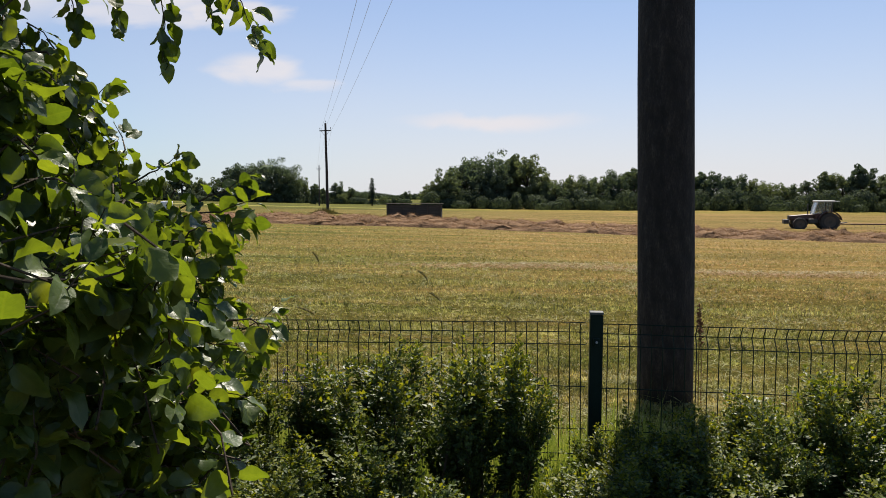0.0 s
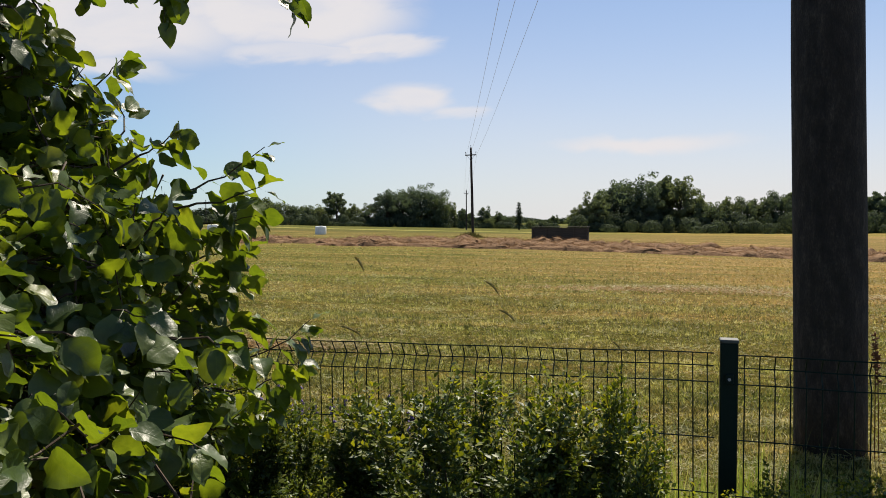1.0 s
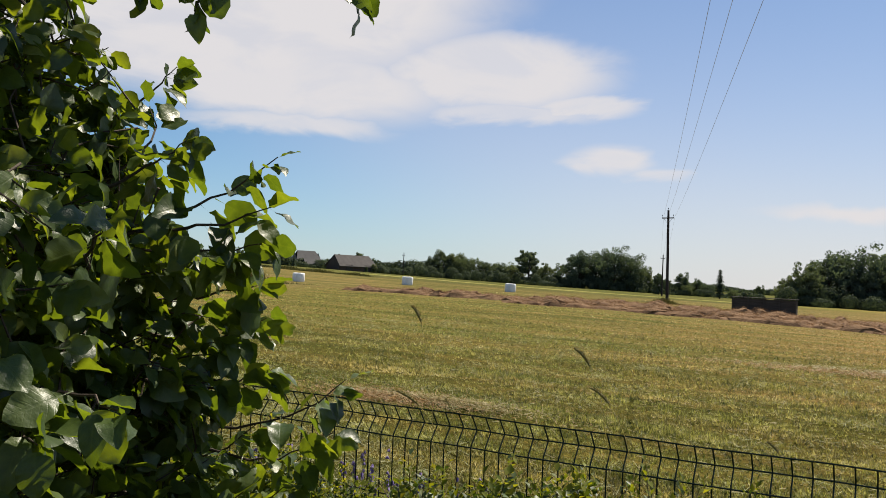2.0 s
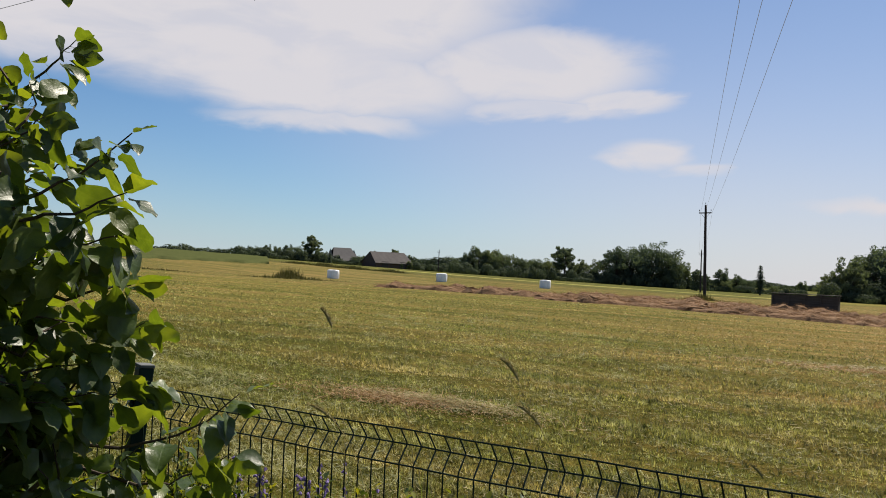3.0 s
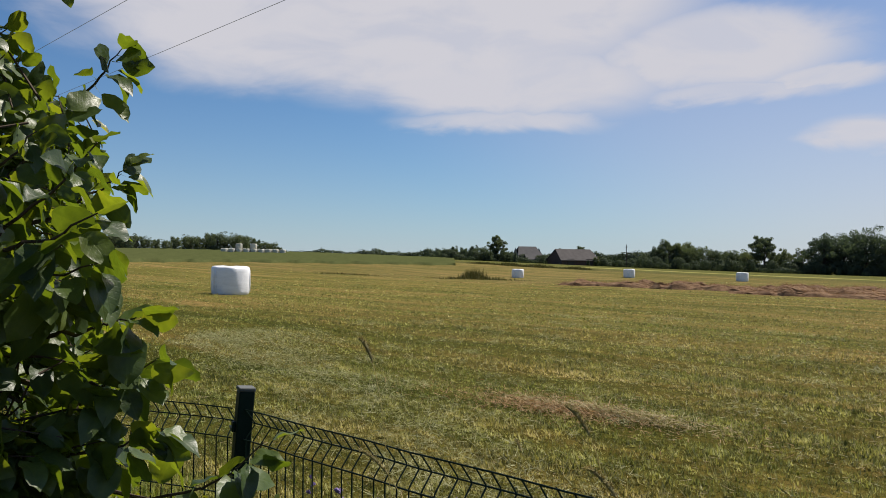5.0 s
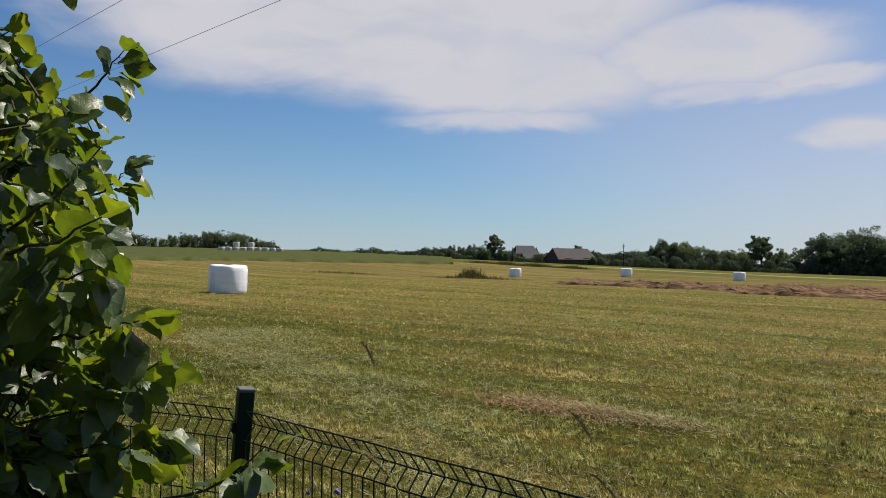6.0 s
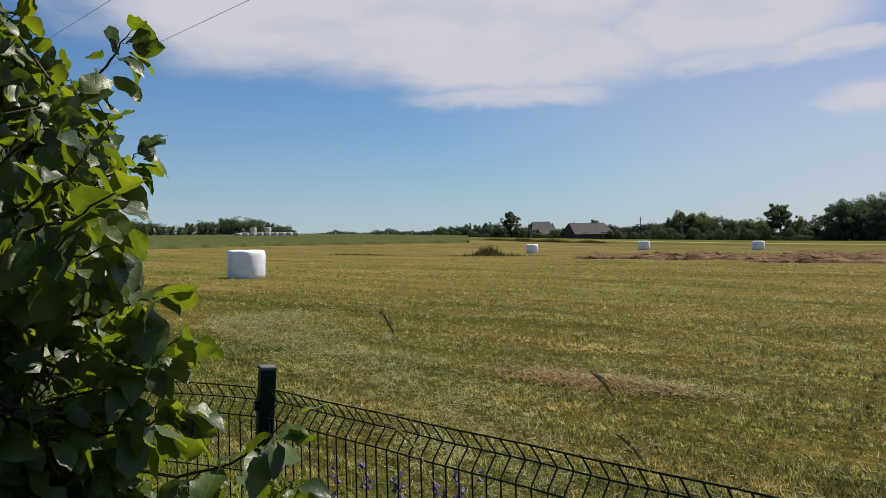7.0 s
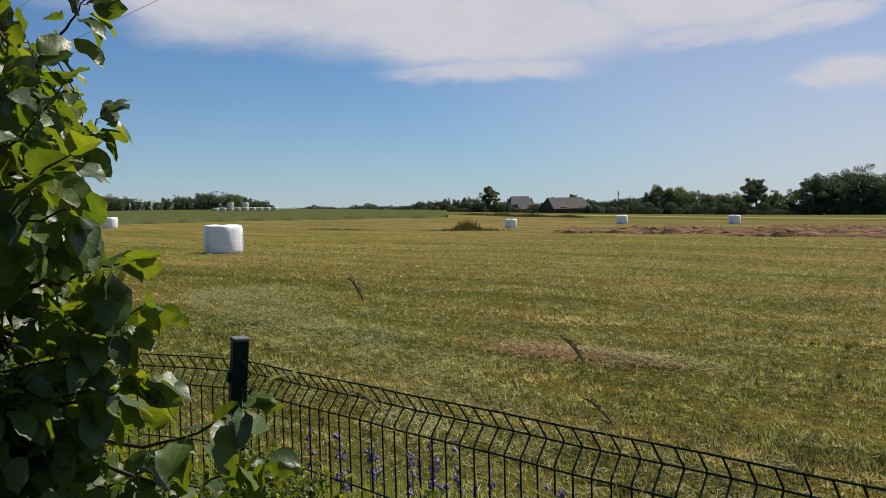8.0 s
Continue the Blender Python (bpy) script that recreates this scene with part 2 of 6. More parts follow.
M_TALLGRASS = leafy("tall_grass", ((0.0, (0.07, 0.12, 0.02)), (0.6, (0.17, 0.21, 0.045)), (1.0, (0.40, 0.37, 0.16))), (2.0, 2.0, 1.0), 0.5, 0.35, 0.4)
M_HAY = leafy("dry_hay", ((0.0, (0.16, 0.090, 0.034)), (0.5, (0.29, 0.180, 0.073)), (1.0, (0.43, 0.300, 0.14))), (1.3, 1.2, 1.0), 0.7, 0.2, 0.3)
M_RAKED = leafy("raked_hay", ((0.0, (0.12, 0.062, 0.030)), (0.5, (0.23, 0.135, 0.066)), (1.0, (0.36, 0.235, 0.125))), (1.3, 1.2, 1.0), 0.8, 0.2, 0.2)
M_BARK = plain("bark", ((0.2, (0.022, 0.018, 0.013)), (0.8, (0.075, 0.06, 0.045))), 14, 0.9, bumpy=0.6, stretch=(1, 1, 0.25))
M_TWIG = plain("twig_bark", ((0.2, (0.03, 0.02, 0.012)), (0.8, (0.08, 0.055, 0.035))), 30, 0.85, bumpy=0.3)
M_POLE = plain("tarred_pole", ((0.32, (0.012, 0.009, 0.009)), (0.5, (0.026, 0.020, 0.018)), (0.60, (0.048, 0.036, 0.032)), (0.72, (0.095, 0.074, 0.062))), 16, 0.9, bumpy=0.9, stretch=(1.4, 1.4, 0.5), dist=0.02)
M_FENCE = plain("green_powder_coat", ((0.2, (0.003, 0.013, 0.010)), (0.8, (0.007, 0.022, 0.017))), 20, 0.5, 0.0, 0.15, 0.05)
M_CAP = plain("grey_plastic_cap", ((0.2, (0.06, 0.066, 0.064)), (0.8, (0.11, 0.115, 0.11))), 20, 0.7, bumpy=0.05)
M_WRAP = plain("white_film_wrap", ((0.25, (0.62, 0.63, 0.64)), (0.6, (0.78, 0.79, 0.80)), (0.9, (0.85, 0.85, 0.85))), 1.6, 0.32, 0, 0.5, 0.35, (1, 1, 4), 0.04)
M_WRAP_OLD = plain("weathered_film_wrap", ((0.25, (0.34, 0.34, 0.28)), (0.6, (0.46, 0.45, 0.38)), (0.9, (0.54, 0.53, 0.46))), 1.6, 0.6, 0, 0.3, 0.35, (1, 1, 4), 0.04)
M_WOODOLD = plain("weathered_boards", ((0.2, (0.035, 0.030, 0.027)), (0.8, (0.10, 0.088, 0.080))), 3, 1.0, spec=0.05, bumpy=0.5, stretch=(0.4, 1, 5))
M_ROOF = plain("grey_slate_roof", ((0.2, (0.075, 0.073, 0.072)), (0.8, (0.13, 0.126, 0.122))), 0.8, 1.0, spec=0.0, bumpy=0.3)
M_ROOF_DARK = plain("old_shingle_roof", ((0.2, (0.065, 0.061, 0.058)), (0.8, (0.125, 0.116, 0.110))), 0.8, 1.0, spec=0.0, bumpy=0.3)
M_WALL = plain("brown_board_wall", ((0.2, (0.045, 0.03, 0.025)), (0.8, (0.10, 0.065, 0.05))), 1.5, 0.85, bumpy=0.3, stretch=(3, 3, 0.4))
M_PLASTER = plain("pale_plaster", ((0.2, (0.14, 0.125, 0.11)), (0.8, (0.24, 0.22, 0.19))), 1.5, 0.85, bumpy=0.1)
M_RUBBER = plain("tyre_rubber", ((0.2, (0.02, 0.02, 0.02)), (0.8, (0.06, 0.055, 0.05))), 6, 0.9, bumpy=0.2)
M_RED = plain("faded_dark_red_paint", ((0.2, (0.045, 0.018, 0.016)), (0.8, (0.085, 0.036, 0.03))), 3, 0.5, bumpy=0.05)
M_DARKMETAL = plain("dark_machine_metal", ((0.2, (0.03, 0.03, 0.03)), (0.8, (0.08, 0.075, 0.07))), 4, 0.6, 0.3, bumpy=0.1)
M_CABROOF = plain("pale_cab_roof", ((0.2, (0.5, 0.5, 0.5)), (0.8, (0.68, 0.68, 0.67))), 3, 0.4, bumpy=0.05)
M_WIRE = plain("dull_aluminium_wire", ((0.2, (0.34, 0.34, 0.35)), (0.8, (0.46, 0.46, 0.47))), 4, 0.55, 0.2, bumpy=0)
M_CERAMIC = plain("brown_ceramic", ((0.2, (0.08, 0.06, 0.05)), (0.8, (0.16, 0.13, 0.11))), 8, 0.3, bumpy=0)
M_VIOLET = plain("violet_petal", ((0.2, (0.11, 0.07, 0.21)), (0.8, (0.20, 0.14, 0.33))), 40, 0.6, bumpy=0)
M_STALK = leafy("dry_grass_stalk", ((0.0, (0.27, 0.24, 0.10)), (1.0, (0.50, 0.44, 0.23))), (1.2, 1.15, 0.9), 0.7, 0.55, 0.2)
M_DOCK = plain("dried_weed_seed", ((0.2, (0.09, 0.035, 0.015)), (0.8, (0.20, 0.085, 0.035))), 60, 0.85, bumpy=0.2)
M_WEED = leafy("coarse_weeds", ((0.0, (0.04, 0.045, 0.014)), (0.6, (0.09, 0.085, 0.03)), (1.0, (0.17, 0.14, 0.06))), (1.5, 1.5, 1.0), 0.8, 0.2, 0.1)
M_CROP = leafy("crop_leaf", ((0.0, (0.036, 0.052, 0.018)), (0.6, (0.058, 0.074, 0.026)), (1.0, (0.09, 0.098, 0.038))), (1.6, 1.6, 1.0), 1.0, 0.2, 0.0)


def glass_material():
    m, nt, b = material("cab_glass", 0.05, 0, 0.5)
    b.inputs["Base Color"].default_value = (0.62, 0.68, 0.70, 1)
    b.inputs["Transmission Weight"].default_value = 0.9
    return m


M_GLASS = glass_material()


def field_material():
    """Mown meadow: mowing bands along x, dry patches, fine clipped grass."""
    m, nt, b = material("mown_meadow", 1.0, 0, 0.03)
    bands = noise_tex(nt, 0.30, 3, 0.5, mapped(nt, (0.10, 1.0, 1)), 0.3)
    thin = noise_tex(nt, 1.5, 4, 0.6, mapped(nt, (0.07, 1.0, 1)), 0.6)
    patch = noise_tex(nt, 0.045, 4, 0.6, mapped(nt, (0.6, 1, 1)))
    grain = noise_tex(nt, 9, 6, 0.7, mapped(nt, (0.5, 1, 1)))
    tiny = noise_tex(nt, 55, 4, 0.7)
    f = wmath(nt, "ADD", wmath(nt, "MULTIPLY", bands, 0.30), wmath(nt, "MULTIPLY", thin, 0.36))
    f = wmath(nt, "ADD", f, wmath(nt, "MULTIPLY", patch, 0.14))
    f = wmath(nt, "ADD", f, wmath(nt, "MULTIPLY", grain, 0.20))
    col = ramp(nt, f, ((0.38, (0.102, 0.104, 0.034)), (0.46, (0.150, 0.142, 0.048)), (0.52, (0.195, 0.172, 0.065)), (0.58, (0.245, 0.205, 0.090)), (0.66, (0.33, 0.265, 0.14))))
    tc = nt.nodes.new("ShaderNodeTexCoord")
    sp = nt.nodes.new("ShaderNodeSeparateXYZ")
    nt.links.new(tc.outputs["Object"], sp.inputs[0])
    edge = wmath(nt, "ADD", sp.outputs[0], wmath(nt, "MULTIPLY", wmath(nt, "SUBTRACT", patch, 0.5), 40.0))
    moist = smooth(nt, edge, 12.0, -30.0)
    col = mixc(nt, wmath(nt, "MULTIPLY", moist, 0.8), col, mixc(nt, 1.0, col, (0.90, 0.94, 0.90), "MULTIPLY"))
    far = smooth(nt, wmath(nt, "ADD", sp.outputs[1], wmath(nt, "MULTIPLY", bands, 12.0)), 124.0, 127.0)
    left = smooth(nt, sp.outputs[0], -6.0, -26.0)
    col = mixc(nt, wmath(nt, "MULTIPLY", wmath(nt, "MULTIPLY", far, left), 0.85), col, ramp(nt, thin, ((0.35, (0.055, 0.070, 0.024)), (0.55, (0.095, 0.105, 0.036)), (0.66, (0.21, 0.185, 0.08)))))
    col = mixc(nt, 1.0, col, (0.84, 0.82, 0.76), "MULTIPLY")
    along = wmath(nt, "ADD", sp.outputs[1], wmath(nt, "MULTIPLY", bands, 12.0))
    swath = wmath(nt, "MULTIPLY", smooth(nt, along, 146.0, 148.5), smooth(nt, along, 154.0, 151.0))
    col = mixc(nt, wmath(nt, "MULTIPLY", wmath(nt, "MULTIPLY", swath, wmath(nt, "MULTIPLY", left, smooth(nt, sp.outputs[0], -118.0, -98.0))), 0.7), col, (0.36, 0.33, 0.15))
    stubble = smooth(nt, wmath(nt, "ADD", sp.outputs[1], wmath(nt, "MULTIPLY", patch, 14.0)), 78.0, 40.0)
    col = mixc(nt, wmath(nt, "MULTIPLY", stubble, 0.9), col, mixc(nt, 1.0, col, (0.98, 0.92, 0.98), "MULTIPLY"))
    # near ground darkened in colour to stand for shade between the tufts
    shaded_thatch = smooth(nt, wmath(nt, "ADD", sp.outputs[1], wmath(nt, "MULTIPLY", thin, 8.0)), 20.0, 9.0)
    col = mixc(nt, shaded_thatch, col, mixc(nt, 1.0, col, (0.60, 0.64, 0.46), "MULTIPLY"))
    # middle distance: less green and slightly bluer
    mid_tint = wmath(nt, "MULTIPLY", smooth(nt, wmath(nt, "ADD", sp.outputs[1], wmath(nt, "MULTIPLY", patch, 30.0)), 45.0, 75.0), smooth(nt, sp.outputs[1], 140.0, 120.0))
    col = mixc(nt, mid_tint, col, mixc(nt, 1.0, col, (0.96, 0.88, 1.10), "MULTIPLY"))
    col = dry_green(nt, col)
    speck = noise_tex(nt, 13, 5, 0.75, mapped(nt, (0.7, 1, 1)))
    tuft = noise_tex(nt, 4.5, 4, 0.7, mapped(nt, (0.6, 1, 1)))
    col = mixc(nt, 1.0, col, ramp(nt, wmath(nt, "ADD", wmath(nt, "MULTIPLY", speck, 0.6), wmath(nt, "MULTIPLY", tuft, 0.4)), ((0.36, (0.55, 0.60, 0.50)), (0.5, (0.98, 0.98, 0.95)), (0.64, (1.55, 1.46, 1.40)))), "MULTIPLY")
    col = mixc(nt, 0.75, col, ramp(nt, tiny, ((0.3, (0.45, 0.45, 0.4)), (0.7, (1.4, 1.35, 1.25)))), "MULTIPLY")
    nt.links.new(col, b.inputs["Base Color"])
    h = wmath(nt, "ADD", wmath(nt, "MULTIPLY", grain, 1.0), wmath(nt, "MULTIPLY", tiny, 0.5))
    bump(nt, b, h, 0.8, 0.08)
    return m


M_FIELD = field_material()


# ---- building helpers ----
def link_mesh(name, verts, faces, mat, parent=None, label="", smooth_on=False):
    me = bpy.data.meshes.new(name)
    me.from_pydata(verts, [], faces)
    if smooth_on:
        me.polygons.foreach_set("use_smooth", [True] * len(me.polygons))
    me.materials.append(mat)
    ob = new(name, me)
    if parent is not None:
        ob.parent = parent
    if label:
        tagged(ob, label)
    return ob


def part(name, bm, mat, parent=None, label="", smooth_on=False):
    me = bpy.data.meshes.new(name)
    bm.to_mesh(me)
    bm.free()
    if smooth_on:
        me.polygons.foreach_set("use_smooth", [True] * len(me.polygons))
    me.materials.append(mat)
    ob = new(name, me)
    if parent is not None:
        ob.parent = parent
    if label:
        tagged(ob, label)
    return ob


def tri_soup(name, co, mat, parent=None, per=3):
    """One mesh out of an array of separate polygons: shape (n, per, 3)."""
    n = len(co)
    me = bpy.data.meshes.new(name)
    me.vertices.add(n * per)
    me.vertices.foreach_set("co", np.ascontiguousarray(co, dtype=np.float32).ravel())
    me.loops.add(n * per)
    me.loops.foreach_set("vertex_index", np.arange(n * per, dtype=np.int32))
    me.polygons.add(n)
    me.polygons.foreach_set("loop_start", np.arange(0, n * per, per, dtype=np.int32))
    me.update(calc_edges=True)
    me.materials.append(mat)
    ob = new(name, me)
    if parent is not None:
        ob.parent = parent
    return ob


def grid_soup(name, co, tris, mat, parent=None, uv=None):
    """Many copies of one small shape: co (n, k, 3) with shared faces tris (list of index tuples of one length)."""
    n, k, _ = co.shape
    tris = np.array(tris, dtype=np.int32)
    per = tris.shape[1]
    idx = (tris[None] + (np.arange(n, dtype=np.int32) * k)[:, None, None]).reshape(-1)
    me = bpy.data.meshes.new(name)
    me.vertices.add(n * k)
    me.vertices.foreach_set("co", np.ascontiguousarray(co, dtype=np.float32).ravel())
    me.loops.add(len(idx))
    me.loops.foreach_set("vertex_index", idx)
    m = len(idx) // per
    me.polygons.add(m)
    me.polygons.foreach_set("loop_start", np.arange(0, m * per, per, dtype=np.int32))
    me.polygons.foreach_set("use_smooth", np.ones(m, dtype=bool))
    if uv is not None:
        layer = me.uv_layers.new(name="UVMap")
        layer.data.foreach_set("uv", np.tile(np.asarray(uv, dtype=np.float32)[tris.ravel()], (n, 1)).ravel())
    me.update(calc_edges=True)
    me.materials.append(mat)
    ob = new(name, me)
    if parent is not None:
        ob.parent = parent
    return ob


def empty(name, at=(0, 0, 0)):
    ob = new(name)
    ob.location = at
    return ob


def tube(points, radii, sides=8):
    """Verts and faces of a tapering tube along points."""
    pts = [Vector(p) for p in points]
    verts, faces = [], []
    up = Vector((0.31, 0.17, 0.93)).normalized()
    for i, p in enumerate(pts):
        d = (pts[min(i + 1, len(pts) - 1)] - pts[max(i - 1, 0)]).normalized()
        a = d.cross(up)
        if a.length < 0.05:
            a = d.cross(Vector((1, 0, 0)))
        a.normalize()
        c = d.cross(a)
        for s in range(sides):
            t = 2 * math.pi * s / sides
            verts.append(p + (a * math.cos(t) + c * math.sin(t)) * radii[i])
    n = len(pts)
    for i in range(n - 1):
        for s in range(sides):
            q = (s + 1) % sides
            faces.append((i * sides + s, i * sides + q, (i + 1) * sides + q, (i + 1) * sides + s))
    faces.append(tuple(range(sides - 1, -1, -1)))
    faces.append(tuple(range((n - 1) * sides, n * sides)))
    return verts, faces


def join_tubes(tubes):
    verts, faces = [], []
    for v, f in tubes:
        k = len(verts)
        verts += v
        faces += [tuple(i + k for i in q) for q in f]
    return verts, faces


def box_bm(size, at=(0, 0, 0), bevel=0.0, bm=None, rot=None):
    own = bm or bmesh.new()
    m = Matrix.Translation(at) @ (rot or Matrix.Identity(4)) @ Matrix.Diagonal((*size, 1))
    r = bmesh.ops.create_cube(own, size=1, matrix=m)
    if bevel:
        edges = list({e for v in r["verts"] for e in v.link_edges})
        bmesh.ops.bevel(own, geom=edges, offset=bevel, segments=2, affect="EDGES", profile=0.5)
    return own


# ---- ground ----
CTRL = np.array([(-4, 4.2, .44), (0, 5, .42), (4, 5, .40), (-27.5, 14, .50), (-83, 34, 1.15), (-184, 78, 3.9), (-168, 109, 3.8), (-166, 145, 3.3),
                 (-201, 194, 3.3), (-168, 224, 1.7), (-67, 77, 0.0), (-61.6, 94, .15), (-47, 98, -.15), (-19.7, 75, 0.0), (-11.5, 74, -.2), (-85, 235, -.35),
                 (-22, 168, -.8), (21, 169, -1.2), (41, 165, -1.0), (28, 77, -1.35), (16, 51, -1.0), (0, -1.5, .30), (-2, -5, .32), (3, -5, .32),
                 (60, 20, -.6), (0, -60, .6), (-80, -40, 1.0)])


def _tps():
    xy = CTRL[:, :2] / 50
    d = np.linalg.norm(xy[:, None] - xy[None], axis=2)
    k = np.where(d > 0, d * d * np.log(d + 1e-9), 0) + 0.002 * np.eye(len(xy))
    p = np.c_[np.ones(len(xy)), xy]
    a = np.block([[k, p], [p.T, np.zeros((3, 3))]])
    return np.linalg.solve(a, np.r_[CTRL[:, 2], 0, 0, 0])


TPS = _tps()


def ground_z(x, y):
    """Height of the ground, for numbers or arrays."""
    x, y = np.asarray(x, float), np.asarray(y, float)
    r = np.hypot(x, y)
    s = np.minimum(1, 290 / np.maximum(r, 1e-6))
    q = np.stack([x * s, y * s], -1) / 50
    d = np.linalg.norm(q[..., None, :] - CTRL[:, :2] / 50, axis=-1)
    k = d * d * np.log(d + 1e-9)
    n = len(CTRL)
    z = k @ TPS[:n] + TPS[n] + q @ TPS[n + 1:]
    rough = 0.03 * np.sin(x * 0.9 + 2 * np.sin(y * 0.21)) * np.sin(y * 1.1 + np.sin(x * 0.17)) + 0.008 * np.sin(y * 2.3 + 0.9 * np.sin(x * 0.5))
    return z + rough * np.minimum(1, r / 8)


def gz(x, y):
    return float(ground_z(x, y))


def build_ground():
    radii = np.r_[0.0, np.geomspace(0.8, 3500, 190)]
    na = 240
    ang = np.linspace(0, 2 * np.pi, na, endpoint=False)
    x = radii[1:, None] * np.cos(ang)
    y = radii[1:, None] * np.sin(ang)
    z = ground_z(x, y)
    verts = np.c_[x.ravel(), y.ravel(), z.ravel()]
    verts = np.r_[[[0, 0, gz(0, 0)]], verts]
    faces = [(0, 1 + i, 1 + (i + 1) % na) for i in range(na)]
    for r in range(len(radii) - 2):
        for i in range(na):
            j = (i + 1) % na
            faces.append((1 + r * na + i, 1 + (r + 1) * na + i, 1 + (r + 1) * na + j, 1 + r * na + j))
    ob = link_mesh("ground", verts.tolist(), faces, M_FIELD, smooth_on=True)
    tagged(ob, "mown hay meadow with dry and green mowing bands", "field", kind="structure")


build_ground()


def polar(az, d):
    a = radians(az)
    return d * math.sin(a), d * math.cos(a)


def build_crop():
    """Standing green crop on the rise beyond the meadow: a thick sheet of short stems."""
    rng = np.random.default_rng(5)
    azs = np.linspace(-88, -45.4, 120)
    top = []
    for a in azs:
        d0 = np.interp(a, (-88, -67.4, -61, -53, -49, -45.4), (88, 114, 129, 139, 146, 150)) + 1.5 * math.sin(a * 2.7) + 0.8 * math.sin(a * 7.1)
        ds = np.geomspace(d0, 290, 34)
        top.append([(*polar(a, d), 0) for d in ds])
    top = np.array(top)
    top[..., 2] = ground_z(top[..., 0], top[..., 1]) + 0.42 + 0.07 * rng.standard_normal(top.shape[:2])
    na, nd, _ = top.shape
    low = top[:, 0].copy()
    low[:, :2] *= (1 - 1.0 / np.hypot(low[:, 0], low[:, 1]))[:, None]
    low[:, 2] = ground_z(low[:, 0], low[:, 1]) - 0.06
    verts = np.r_[top.reshape(-1, 3), low].tolist()
    faces = []
    for i in range(na - 1):
        for j in range(nd - 1):
            faces.append((i * nd + j, i * nd + j + 1, (i + 1) * nd + j + 1, (i + 1) * nd + j))
        faces.append((i * nd, (i + 1) * nd, na * nd + i + 1, na * nd + i))
    crop = link_mesh("crop_field", verts, faces, M_CROP, smooth_on=True)
    tagged(crop, "dense green standing crop on the rise behind the meadow", "crop", kind="stuff")


build_crop()


# ---- far trees ----
def leaf_cloud(rng, lobes, n, size, ragged=0.06, loose=0.22):
    """Small leaf clumps lying over ellipsoid lobes: (centre, radii)."""
    vol = np.array([r[0] * r[1] * r[2] for _, r in lobes]) ** 0.67
    pick = rng.choice(len(lobes), n, p=vol / vol.sum())
    c = np.array([l[0] for l in lobes])[pick]
    r = np.array([l[1] for l in lobes])[pick]
    d = rng.standard_normal((n, 3))
    d /= np.linalg.norm(d, axis=1)[:, None]
    rad = 1 - 0.30 * rng.random(n) ** 2.0 + ragged * rng.standard_normal(n)
    p = c + d * r * rad[:, None]
    u = rng.standard_normal((n, 3))
    u /= np.linalg.norm(u, axis=1)[:, None]
    nrm = d + loose * rng.standard_normal((n, 3))
    v = np.cross(nrm, u)
    v /= np.linalg.norm(v, axis=1)[:, None] + 1e-9
    u = np.cross(v, nrm)
    u /= np.linalg.norm(u, axis=1)[:, None] + 1e-9
    s = size * (0.5 + rng.random(n))[:, None]
    return np.stack([p - u * s - v * s * 0.5, p + v * s - u * s * 0.2, p + u * s * 1.2 - v * s * 0.3], 1)


def broad_tree(seed, h, w, kind="round", n=9000, size=0.16):
    """Broadleaf tree: trunk, limbs, and a crown of boughs that each carry several rounded clumps of leaves."""
    rng = np.random.default_rng(seed)
    tree = empty("tree")
    loose = kind == "loose"
    trunk_h = h * (0.34 if loose else 0.26)
    tubes = [tube([(0, 0, -0.5), (0.02 * h * 0.3, 0, trunk_h), (0, 0.02 * h, h * 0.8)], [0.032 * h, 0.022 * h, 0.006 * h], 8)]
    lobes = []
    boughs = 13 if loose else 15
    for i in range(boughs):
        a = 2.4 * i + 0.8 * rng.random()
        f = (i + 0.5) / boughs
        zc = h * (0.30 + 0.58 * f) if loose else h * (0.22 + 0.62 * f)
        wide = math.sin(math.pi * (0.16 + 0.74 * f)) ** (0.8 if kind != "dome" else 0.45)
        spread = w * 0.5 * wide * (0.50 + 0.35 * rng.random()) * (0.75 if kind == "tall" else 1.0)
        c = np.array((spread * math.cos(a), spread * math.sin(a), zc))
        tubes.append(tube([(0, 0, trunk_h * (0.7 + 0.9 * f)), (c[0] * 0.5, c[1] * 0.5, zc * 0.86), c], [0.013 * h, 0.008 * h, 0.003 * h], 5))
        for _ in range(9 if loose else 6):
            q = w * (0.055 + 0.055 * rng.random()) * (0.95 if loose else 1.25)
            off = rng.standard_normal(3) * w * (0.095 if loose else 0.10) * (1, 1, 0.8)
            lobes.append((tuple(c + off), (q, q, q * (0.7 + 0.3 * rng.random()))))
    if not loose:
        # low boughs reach nearly to the ground
        for i in range(9):
            a = 0.7 * i + rng.random()
            c = (w * 0.34 * math.cos(a), w * 0.34 * math.sin(a), h * (0.10 + 0.08 * rng.random()))
            lobes.append((c, (w * 0.15, w * 0.15, h * 0.10)))
    v, f = join_tubes(tubes)
    link_mesh("trunk", v, f, M_BARK, tree)
    tri_soup("crown", leaf_cloud(rng, lobes, n, size * h / 9, 0.10 if loose else 0.06), M_TREE, tree)
    return tree


